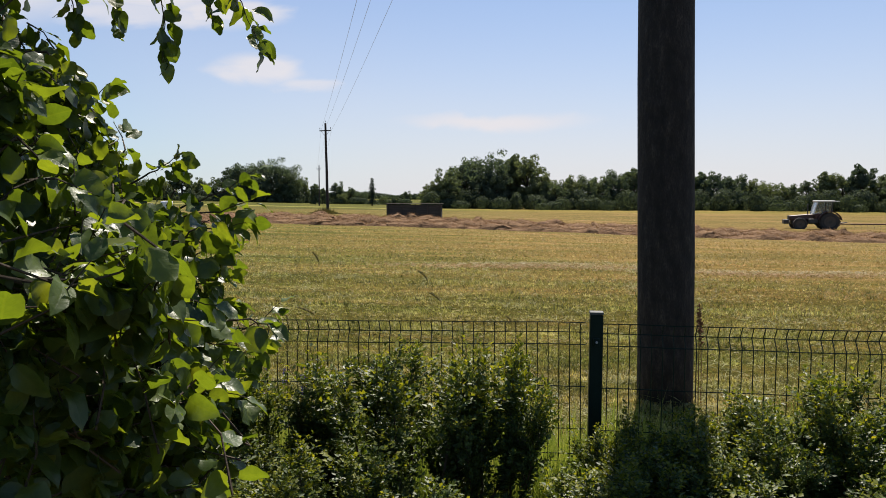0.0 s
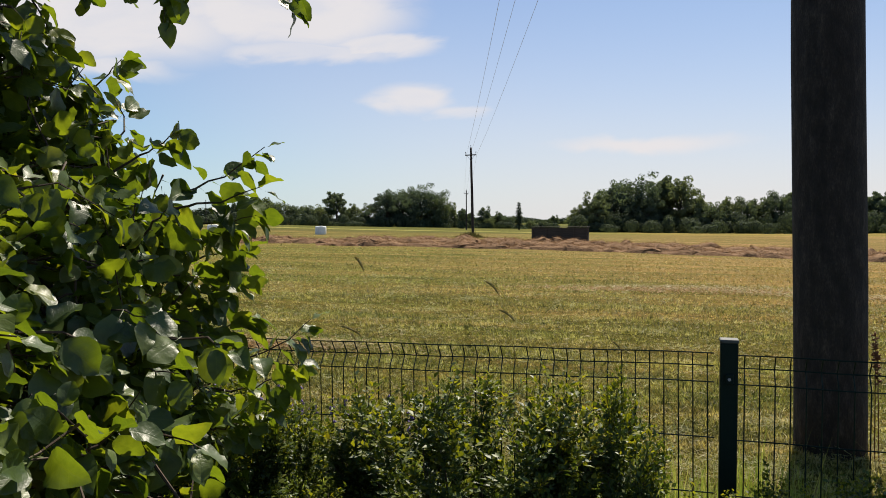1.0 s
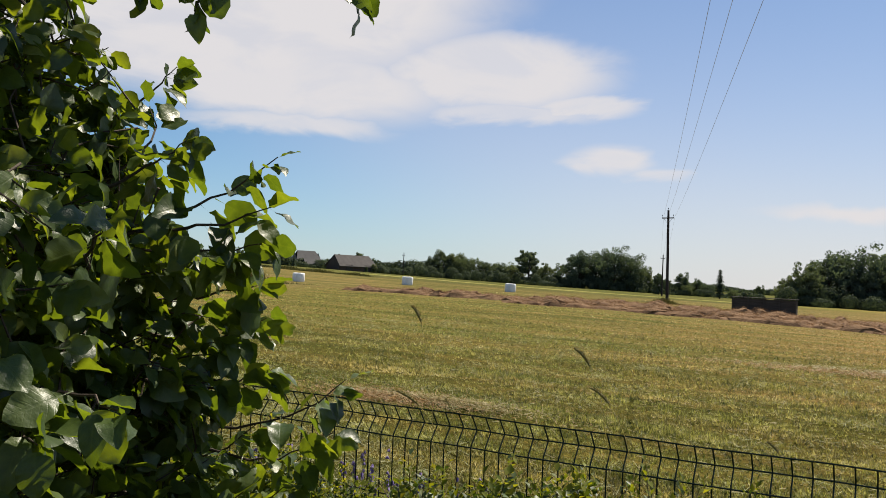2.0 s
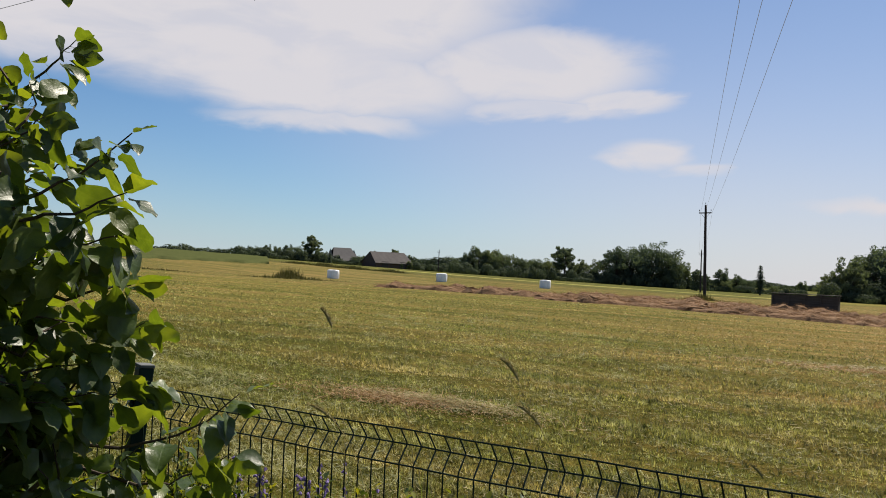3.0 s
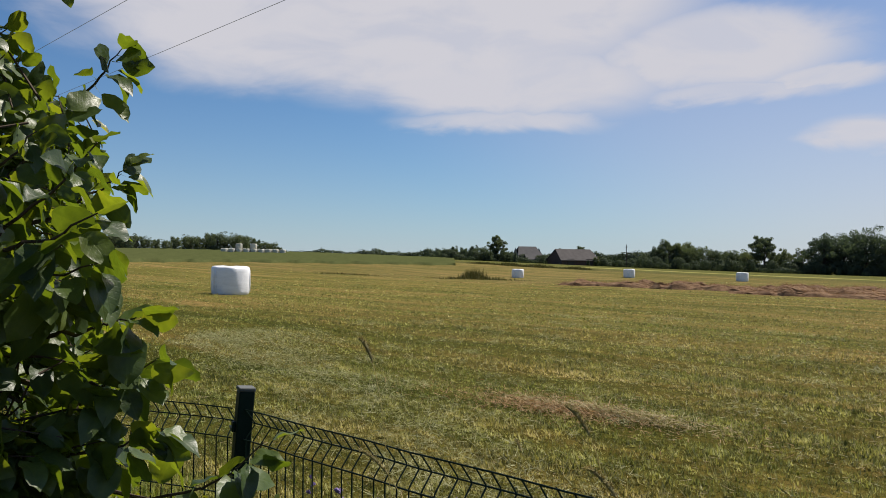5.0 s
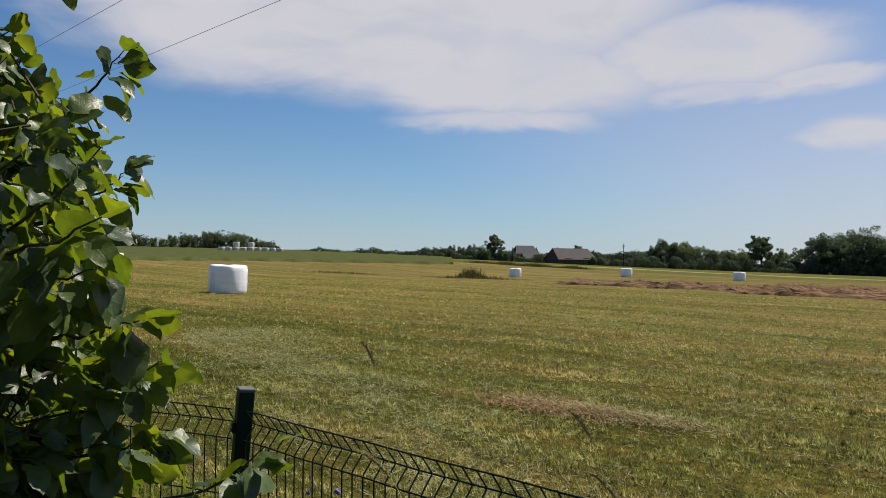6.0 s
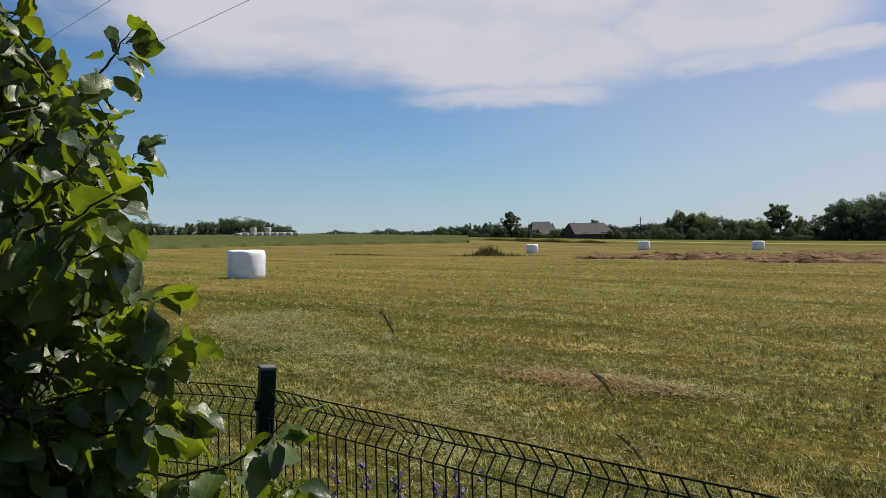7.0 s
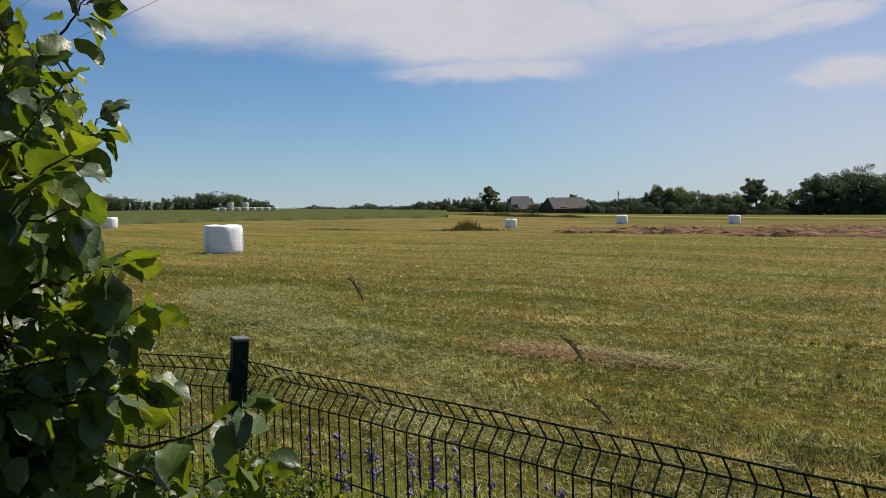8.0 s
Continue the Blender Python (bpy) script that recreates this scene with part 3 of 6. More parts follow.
def spruce_tree(seed, h, w, n=2600):
    rng = np.random.default_rng(seed)
    tree = empty("spruce_tree")
    v, f = tube([(0, 0, -0.5), (0, 0, h * 0.5), (0, 0, h)], [0.03 * h, 0.018 * h, 0.003 * h], 7)
    link_mesh("trunk", v, f, M_BARK, tree)
    t = rng.random(n) ** 0.6
    tier = np.clip(np.floor(t * 11) / 11 + 0.03 * rng.standard_normal(n), 0, 1)
    z = h * (0.97 - 0.9 * tier) - (t - tier) * h * 0.06
    a = rng.random(n) * 2 * np.pi
    r = w * 0.5 * (0.10 + 0.9 * tier) * np.sqrt(rng.random(n)) * (0.72 + 0.28 * np.sin(a * 5 + tier * 40)) * (0.8 + 0.3 * np.sin(tier * 69))
    p = np.stack([r * np.cos(a), r * np.sin(a), z - r * 0.25], 1)
    out = np.stack([np.cos(a), np.sin(a), -0.35 + 0.2 * rng.standard_normal(n)], 1)
    side = np.stack([-np.sin(a), np.cos(a), 0.3 * rng.standard_normal(n)], 1)
    s = 0.055 * h * (0.5 + 0.7 * rng.random(n))[:, None]
    tri_soup("crown", np.stack([p - side * s * 0.5, p + out * s * 1.3, p + side * s * 0.5], 1), M_SPRUCE, tree)
    return tree


def place(proto, x, y, s, turn, dz=0.0, squash=1.0):
    return copy_thing(proto, Matrix.Translation((x, y, gz(x, y) + dz)) @ Matrix.Rotation(turn, 4, "Z") @ Matrix.Diagonal((s, s, s * squash, 1)))


def build_woods():
    rng = random.Random(11)
    # unit trees of 10 m
    protos = [tagged(broad_tree(1, 10, 9.0), "broad dark green leafy tree in the distant tree line", "tree", "trees behind the meadow"),
              tagged(broad_tree(2, 10, 7.6), "dark green leafy tree in the distant tree line", "tree", "trees behind the meadow"),
              tagged(broad_tree(3, 10, 6.0, "tall"), "tall narrow leafy tree in the distant tree line", "tree", "trees behind the meadow"),
              tagged(broad_tree(4, 10, 11.0, "dome"), "wide bushy leafy tree in the distant tree line", "tree", "trees behind the meadow"),
              tagged(broad_tree(6, 10, 7.0, "loose", 8000, 0.15), "tall open-crowned tree standing above the tree line", "tree", "trees behind the meadow")]
    spruce = tagged(spruce_tree(5, 10, 6.2, 1000), "dark pointed spruce tree beyond the meadow", "tree", "trees behind the meadow")

    def put(kind, az, d, el, sq=1.0):
        """A tree at a bearing and distance whose top shows at an elevation angle."""
        x, y = polar(az, d)
        x, y = x - 0.2, y - 2.6
        top = 1.75 + d * math.tan(radians(el))
        h = top - gz(x, y)
        s = max(h, 1.5) / 9.35
        proto = spruce if kind == "s" else protos[kind]
        place(proto, x, y, s / sq ** 0.5, rng.random() * 6.28, 0, sq)

    # wood north of the pasture: bearing, distance, crown elevation
    for k, az, d, el in ((0, -6.6, 168, 0.9), (1, -5.6, 166, 1.7), (0, -4.3, 172, 2.35), (3, -3.0, 174, 2.75), (1, -2.0, 170, 1.9), (2, -0.9, 176, 2.9), (1, 0.2, 174, 2.6),
                         (0, 1.2, 172, 1.5), (3, 2.2, 170, 1.0), (1, 3.3, 172, 1.25), (0, 4.5, 174, 1.4), (1, 5.5, 176, 1.2), (0, 6.6, 178, 1.75), (2, 7.6, 178, 1.9), (0, 8.8, 180, 1.7),
                         (1, 10.0, 180, 1.5), (0, 11.2, 178, 1.4), (2, 12.2, 180, 1.6), (1, 13.1, 178, 1.45), (0, 14.2, 180, 1.4), (1, 15.3, 182, 1.0), (3, 16.4, 182, 0.9), (0, 17.6, 184, 0.75),
                         (1, 18.8, 180, 0.95), (2, 19.8, 178, 1.55), (0, 20.8, 178, 1.4), (2, 21.8, 176, 2.0), (1, 22.8, 178, 1.3), (0, 23.9, 176, 1.3), (3, 25.2, 178, 1.5), (1, 26.5, 176, 1.4), (0, 28, 176, 1.6),):
        put(k, az, d, el)
    # copse round the large oak, hedgerow and birch
    for k, az, d, el in ((0, -20.3, 250, 2.0), (3, -19.2, 255, 2.2), (3, -17.9, 252, 2.25), (0, -16.8, 250, 1.85), (1, -15.8, 254, 1.1), (4, -23.9, 258, 2.0), (1, -22.6, 258, 1.05), (1, -21.6, 256, 1.1),
                         (3, -24.9, 262, 1.0), (1, -25.9, 262, 0.95), (0, -27.0, 262, 1.15), (3, -28.2, 260, 1.35), (0, -29.2, 262, 1.6), (0, -30.0, 262, 1.75), (1, -30.9, 262, 1.2), (1, -31.7, 264, 0.8), (0, -28.6, 268, 1.3), (0, -26.4, 268, 1.05), (3, -25.4, 266, 0.95), (0, -23.2, 264, 0.95),
                         (2, -14.9, 200, 0.8), (2, -14.4, 215, 0.5), (1, -13.3, 240, 0.85), (1, -12.4, 242, 0.5), (3, -11.7, 240, 0.25), (3, -13.0, 236, 0.1), ("s", -10.9, 190, 1.15), (3, -10.1, 230, -0.05), (1, -8.4, 260, 0.25)):
        put(k, az, d, el)
    # trees round the farm
    for k, az, d, el in ((4, -41.9, 266, 2.0), (1, -41.4, 262, 1.0), (3, -42.9, 272, 1.2), (1, -43.5, 275, 1.25), (0, -44.2, 278, 1.15), (1, -44.9, 280, 1.2), (3, -45.5, 282, 1.05), (1, -46.1, 286, 1.05), (1, -46.7, 286, 0.95), (1, -42.4, 260, 0.95), ("s", -40.55, 256, 0.85), (1, -41.0, 258, 0.75), (2, -37.5, 285, 1.15), (4, -35.9, 288, 1.3),
                         (3, -38.75, 266, 0.7), (1, -34.9, 262, 0.55), (2, -35.45, 254, 0.35), (3, -34.2, 280, 0.4), (3, -33.2, 285, 0.35), (3, -32.4, 280, 0.45), (1, -39.6, 290, 1.1)):
        put(k, az, d, el)
    # grove on the left rise
    for i in range(40):
        az = -80 + i * 0.585 + rng.uniform(-0.2, 0.2)
        put(rng.choice((0, 3, 3)), az, 262 + rng.uniform(-6, 14), 1.50 + 0.34 * rng.random() + 0.12 * math.sin(az * 0.9) - max(0, az + 58.5) * 0.30)
    for p in protos + [spruce]:
        for o in [*p.children_recursive, p]:
            bpy.data.objects.remove(o)


build_woods()


def build_understory():
    """Shrubs and low boughs that fill the foot of the woods: one uneven mass of leaves."""
    rng = np.random.default_rng(29)
    for label, a0, a1, d0, hi in (("uneven green shrubs along the foot of the wood", -7.2, 29, 160, 3.6), ("shrubs along the distant hedgerow", -32.5, -15.2, 244, 3.2), ("low shrubs beyond the power pole", -14.6, -8.5, 236, 1.8), ("shrubs round the farm buildings", -47, -39.2, 262, 3.0), ("shrubs beside the barn", -35.2, -32, 264, 2.4)):
        lobes = []
        for az in np.arange(a0, a1, 34.0 / d0 * 1.1):
            d = d0 + rng.uniform(-3, 9)
            x, y = polar(az + rng.uniform(-0.25, 0.25), d)
            h = hi * (0.35 + 0.9 * rng.random() ** 1.5)
            w = 0.8 + 1.5 * rng.random()
            lobes.append(((x, y, gz(x, y) + h * 0.42), (w, w, h * 0.58)))
        ob = tri_soup("shrub_belt", leaf_cloud(rng, lobes, 420 * len(lobes), 0.18), M_SHRUB)
        tagged(ob, label, "shrubs", kind="stuff")


build_understory()


def build_far_woods():
    """Low woods on the skyline: one mass of leaf clumps."""
    rng = np.random.default_rng(21)
    lobes = []
    for az in np.arange(-100, 60, 0.42):
        d = 620 + 40 * math.sin(az)
        x, y = polar(az, d)
        el = 0.78 + 0.08 * math.sin(az * 1.7) + 0.1 * rng.random() if az < -30 else 0.1 + 0.15 * math.sin(az * 0.9) + 0.1 * rng.random()
        top = 1.75 + d * math.tan(radians(el))
        base = gz(x, y)
        h = max(top - base, 3)
        h *= 0.85 + 0.3 * rng.random()
        lobes.append(((x, y, base + h * 0.45), (4 + 3.5 * rng.random(), 5.0, h * 0.6)))
    ob = tri_soup("far_woods", leaf_cloud(rng, lobes, 130000, 0.7, 0.05), M_SHRUB)
    tagged(ob, "low dark woods along the far skyline", "woods", kind="stuff")


build_far_woods()


# ---- farm buildings ----
def gable_house(name, at, turn, length, depth, eave, ridge, m_wall, m_roof, label, hip=0.0, chimney=None, doors=0):
    house = empty(name, at)
    house.rotation_euler = (0, 0, turn)
    L, D = length / 2, depth / 2
    bm = bmesh.new()
    pts = [(-L, -D, -1), (L, -D, -1), (L, D, -1), (-L, D, -1), (-L, -D, eave), (L, -D, eave), (L, D, eave), (-L, D, eave)]
    vs = [bm.verts.new(p) for p in pts]
    a, b = bm.verts.new((-L, 0, ridge - 0.25)), bm.verts.new((L, 0, ridge - 0.25))
    for f in ((0, 1, 5, 4), (2, 3, 7, 6), (3, 2, 1, 0)):
        bm.faces.new([vs[i] for i in f])
    bm.faces.new([vs[1], vs[2], vs[6], b, vs[5]])
    bm.faces.new([vs[3], vs[0], vs[4], a, vs[7]])
    part("wall", bm, m_wall, house)
    for s in (-1, 1):
        o = 0.5
        k = (ridge - eave) / D
        bm = bmesh.new()
        lo = [(-L - o, s * (D + o), eave - k * o), (L + o, s * (D + o), eave - k * o), (L + o - hip, 0, ridge), (-L - o + hip, 0, ridge)]
        th = Vector((0, 0, 0.18))
        b0 = [bm.verts.new(p) for p in lo]
        b1 = [bm.verts.new(Vector(p) + th) for p in lo]
        bm.faces.new(b0), bm.faces.new(b1[::-1])
        for i in range(4):
            bm.faces.new((b0[i], b0[(i + 1) % 4], b1[(i + 1) % 4], b1[i]))
        bmesh.ops.recalc_face_normals(bm, faces=bm.faces)
        part("roof_slope", bm, m_roof, house)
    if chimney:
        c = part("chimney", box_bm((0.55, 0.55, 1.3), (chimney, 0, ridge + 0.45), 0.04), M_CERAMIC, house)
        part("chimney_cap", box_bm((0.7, 0.7, 0.1), (chimney, 0, ridge + 1.14), 0.02), M_CERAMIC, c)
    for i in range(doors):
        x = (i - (doors - 1) / 2) * length / max(doors, 1)
        d = part("door", box_bm((2.4, 0.12, 2.6), (x, -D - 0.05, 1.3), 0.02), M_WOODOLD, house)
        part("door_rail", box_bm((2.2, 0.06, 0.16), (x, -D - 0.14, 1.9), 0.01), M_WALL, d)
    tagged(house, label, "house")
    return house


_x, _y = polar(-36.9, 262)
gable_house("barn", (_x, _y, gz(_x, _y) - 0.6), radians(66), 13.2, 9.6, 2.3, 5.6, M_WALL, M_ROOF_DARK, "old dark timber barn with a grey gable roof", 0.7, None, 2)
_x, _y = polar(-40.1, 275)
gable_house("farmhouse", (_x, _y, gz(_x, _y) - 0.5), radians(58), 8.4, 8, 2.6, 6.0, M_PLASTER, M_ROOF, "farmhouse with a pale grey roof among trees", 1.6, None, 0)
_x, _y = polar(-39.75, 266)
gable_house("lean_to", (_x, _y, gz(_x, _y) - 0.4), radians(58), 4.2, 3.4, 1.9, 3.2, M_PLASTER, M_ROOF, "low pale shed in front of the farmhouse", 0, None, 0)
_x, _y = polar(-68.0, 300)
gable_house("shed", (_x, _y, gz(_x, _y)), radians(60), 9, 6, 2.6, 4.6, M_PLASTER, M_ROOF, "small grey shed beside the grove", 0, None, 1)


# ---- bales ----
def bale_bm(seed, r=0.76, h=1.16):
    """A round bale standing on its end, wrapped in film: swollen sides, rounded rims, creases."""
    rng = random.Random(seed)
    bm = bmesh.new()
    prof = [(0.0, h + 0.01), (0.4, h + 0.012), (0.86, h), (0.95, h * 0.985), (0.995, h * 0.94), (1.005, h * 0.8), (1.02, h * 0.55), (1.018, h * 0.35), (1.0, h * 0.15), (0.975, h * 0.05), (0.92, 0.0), (0.0, 0.0)]
    n = 40
    ph = [rng.random() * 6 for _ in range(4)]
    rings = []
    for k, (f, z) in enumerate(prof):
        if f == 0:
            rings.append([bm.verts.new((0, 0, z))])
            continue
        ring = []
        for i in range(n):
            a = 2 * math.pi * i / n
            w = 1 + 0.012 * math.sin(3 * a + ph[0]) + 0.010 * math.sin(7 * a + ph[1] + z * 2) + 0.007 * math.sin(13 * a + ph[2] - z)
            dz = 0.018 * math.sin(2 * a + ph[3]) + 0.012 * math.sin(5 * a + ph[1]) if z > h * 0.7 else 0
            ring.append(bm.verts.new((r * f * w * math.cos(a), r * f * w * math.sin(a), z + dz)))
        rings.append(ring)
    for p, q in zip(rings, rings[1:]):
        for i in range(n):
            j = (i + 1) % n
            if len(p) == 1:
                bm.faces.new((p[0], q[i], q[j]))
            elif len(q) == 1:
                bm.faces.new((p[i], q[0], p[j]))
            else:
                bm.faces.new((p[i], q[i], q[j], p[j]))
    return bm


def crease_tubes(seed, r=0.76, h=1.16):
    """The loose film tails and folds that stand proud of the wrap."""
    rng = random.Random(seed)
    tubes = []
    for i in range(9):
        a = rng.random() * 6.28
        lean = rng.uniform(-0.25, 0.25)
        pts = [((r * 1.028 + 0.004) * math.cos(a + lean * t), (r * 1.028 + 0.004) * math.sin(a + lean * t), h * (0.12 + 0.76 * t)) for t in (0, 0.33, 0.66, 1)]
        tubes.append(tube(pts, [0.006, 0.016, 0.014, 0.006], 5))
    return tubes


def build_bales():
    def bale(seed, x, y, label, group="wrapped bales on the meadow", s=1.0, film=None):
        th = empty("hay_bale", (x, y, gz(x, y) - 0.03))
        th.rotation_euler = (0, 0, seed * 1.3)
        th.scale = (s, s, s)
        part("wrapped_body", bale_bm(seed), film or M_WRAP, th, smooth_on=True)
        for v, f in crease_tubes(seed + 50):
            link_mesh("film_fold", v, f, film or M_WRAP, th, smooth_on=True)
        return tagged(th, label, "bale", group)
    white = "round hay bale wrapped in white film on mown grass"
    bale(1, *NEAR_BALE, white, s=0.94)
    for i, (x, y) in enumerate(((-67.65, 77.6), (-60.7, 92.7), (-47.2, 97.9), (-85.3, 33.1))):
        bale(2 + i, x, y, "small distant hay bale wrapped in white film")
    # row of stored bales at the grove, two of them on top
    ax, ay, bx, by = -166.5, 90.1, -159.8, 101.4
    proto = bale(9, ax, ay, "weathered greyish-white wrapped bale in a stored row", "stored bale row", 0.98, M_WRAP_OLD)
    ux, uy = (bx - ax) / 8, (by - ay) / 8
    for i in range(1, 9):
        x, y = ax + ux * i, ay + uy * i
        copy_thing(proto, Matrix.Translation((x, y, gz(x, y) - 0.03)) @ Matrix.Rotation(i * 0.9, 4, "Z"))
    # second row behind, and two on top
    for i in range(7):
        x, y = ax + ux * (i + 0.5) - 1.45, ay + uy * (i + 0.5) + 0.86
        copy_thing(proto, Matrix.Translation((x, y, gz(x, y) - 0.03)) @ Matrix.Rotation(i * 1.7, 4, "Z"))
    for k in (2, 4):
        x, y = ax + ux * k - 0.7, ay + uy * k + 0.42
        copy_thing(proto, Matrix.Translation((x, y, gz(x, y) + 1.12)) @ Matrix.Rotation(k, 4, "Z"))


NEAR_BALE = (-27.75, 14.1)
build_bales()


# ---- hay rows ----
def build_hayrows():
    """Raked rows of brown hay along x, each a lumpy ridge covered in loose stems."""
    rng = np.random.default_rng(31)
    for k, (y0, x0, x1, h, w) in enumerate(((47.5, -22, 60, 0.46, 0.8), (52.0, -35.5, 64, 0.55, 0.9), (57.0, -33, 66, 0.52, 0.9), (63.0, -26, 68, 0.50, 0.9))):
        xs = np.arange(x0, x1, 0.35)
        n = len(xs)
        cy = y0 + 0.8 * np.sin(xs * 0.07 + k) + 0.25 * np.sin(xs * 0.6 + 2 * k) + 0.25 * np.minimum(xs + 12, 0)
        lump = 0.60 + 0.20 * np.sin(xs * 1.5 + 3 * k + 2 * np.sin(xs * 0.37)) + 0.26 * np.sin(xs * 3.7 + k + 1.5 * np.sin(xs * 1.3)) * np.sin(xs * 0.43 + k)
        lump = lump * (0.84 + 0.32 * rng.random(n))
        prof = np.linspace(-1, 1, 9)
        co = np.zeros((n, 9, 3))
        co[..., 0] = xs[:, None] + 0.1 * rng.standard_normal((n, 9))
        co[..., 1] = cy[:, None] + prof * w * (0.8 + 0.4 * lump[:, None])
        co[..., 2] = ground_z(co[..., 0], co[..., 1]) - 0.02 + h * lump[:, None] * (1 - prof ** 2) ** 0.7 * (0.92 + 0.16 * rng.random((n, 9)))
        idx = np.arange(n * 9).reshape(n, 9)
        faces = np.stack([idx[:-1, :-1], idx[1:, :-1], idx[1:, 1:], idx[:-1, 1:]], -1).reshape(-1, 4)
        row = empty("hay_row", (0, 0, 0))
        link_mesh("ridge", co.reshape(-1, 3).tolist(), faces.tolist(), M_HAYHEAP, row)
        m = 22000
        i = rng.integers(0, n - 1, m)
        j = rng.integers(0, 9, m)
        p = co[i, j] + rng.standard_normal((m, 3)) * (0.15, 0.12, 0.05) + (0, 0, 0.06)
        d = rng.standard_normal((m, 3)) * (1, 1, 0.35)
        d /= np.linalg.norm(d, axis=1)[:, None]
        L = (0.05 + 0.09 * rng.random(m))[:, None]
        s = np.cross(d, rng.standard_normal((m, 3)))
        s /= np.linalg.norm(s, axis=1)[:, None]
        tri_soup("loose_hay", np.stack([p - s * 0.014, p + s * 0.014, p + d * L], 1), M_RAKED, row)
        tagged(row, "long raked row of dry reddish-brown hay on the meadow", "hay row", "raked hay rows")


M_HAYHEAP = plain("hay_heap", ((0.32, (0.048, 0.025, 0.014)), (0.44, (0.115, 0.066, 0.036)), (0.54, (0.19, 0.115, 0.063)), (0.68, (0.29, 0.185, 0.105))), 1.7, 0.95, bumpy=1.0, spec=0.1, stretch=(0.6, 1, 1), dist=0.15)
build_hayrows()


# ---- things on the meadow ----
def build_trough():
    """A long low rack of dark weathered boards."""
    x, y = polar(-8.1, 76)
    th = empty("feed_rack", (x, y - 3.0, gz(x, y) - 0.05))
    th.rotation_euler = (0, 0, radians(2))
    L, D, H = 5.2, 1.6, 1.25
    rng = random.Random(8)
    for side in (-1, 1):
        for i in range(6):
            z = 0.12 + i * 0.2
            b = part("board", box_bm((L, 0.05, 0.185), (0, side * D / 2, z), 0.008), M_WOODOLD, th)
            b.rotation_euler = (0, radians(rng.uniform(-0.2, 0.2)), 0)
        for i in range(5):
            part("post", box_bm((0.12, 0.12, H), (-L / 2 + 0.1 + i * (L - 0.2) / 4, side * (D / 2 + 0.07), H / 2), 0.01), M_WOODOLD, th)
    for s in (-1, 1):
        for i in range(6):
            part("end_board", box_bm((0.05, D - 0.06, 0.185), (s * L / 2 - s * 0.03, 0, 0.12 + i * 0.2), 0.008), M_WOODOLD, th)
    part("lid", box_bm((L + 0.2, D + 0.3, 0.05), (0, 0, H + 0.06), 0.01), M_WOODOLD, th)
    tagged(th, "long low dark feed rack of weathered boards on the meadow", "feed rack")


build_trough()


M_RIM = plain("dusty_rim", ((0.2, (0.05, 0.042, 0.035)), (0.8, (0.10, 0.085, 0.07))), 5, 0.8, bumpy=0.1)


def wheel(parent, x, y, r, w):
    bm = bmesh.new()
    n = 28
    prof = [(0.62, -0.5), (0.9, -0.5), (1.0, -0.35), (1.0, 0.35), (0.9, 0.5), (0.62, 0.5)]
    rings = [[bm.verts.new((r * f * math.cos(2 * math.pi * i / n), w * k, r * f * math.sin(2 * math.pi * i / n))) for i in range(n)] for f, k in prof]
    for a, b in zip(rings, rings[1:] + rings[:1]):
        for i in range(n):
            bm.faces.new((a[i], a[(i + 1) % n], b[(i + 1) % n], b[i]))
    for i in range(n // 2):
        t = 4 * math.pi * i / n
        box_bm((0.09 * r, w * 0.96, 0.13 * r), (r * 1.0 * math.cos(t), 0, r * 1.0 * math.sin(t)), 0, bm, Matrix.Rotation(-t, 4, "Y"))
    bmesh.ops.recalc_face_normals(bm, faces=bm.faces)
    wh = empty_part("wheel", parent, (x, y, r))
    part("tyre", bm, M_RUBBER, wh)
    bm = bmesh.new()
    bmesh.ops.create_cone(bm, cap_ends=True, segments=24, radius1=0.62 * r, radius2=0.55 * r, depth=w * 0.7, matrix=Matrix.Rotation(radians(90), 4, "X"))
    part("rim", bm, M_RIM, wh, "dusty brown wheel rim")
    bm = bmesh.new()
    bmesh.ops.create_cone(bm, cap_ends=True, segments=14, radius1=0.2 * r, radius2=0.16 * r, depth=w * 0.9, matrix=Matrix.Rotation(radians(90), 4, "X"))
    part("hub", bm, M_DARKMETAL, wh)


def empty_part(name, parent, at):
    o = new(name)
    o.parent, o.location = parent, at
    return o


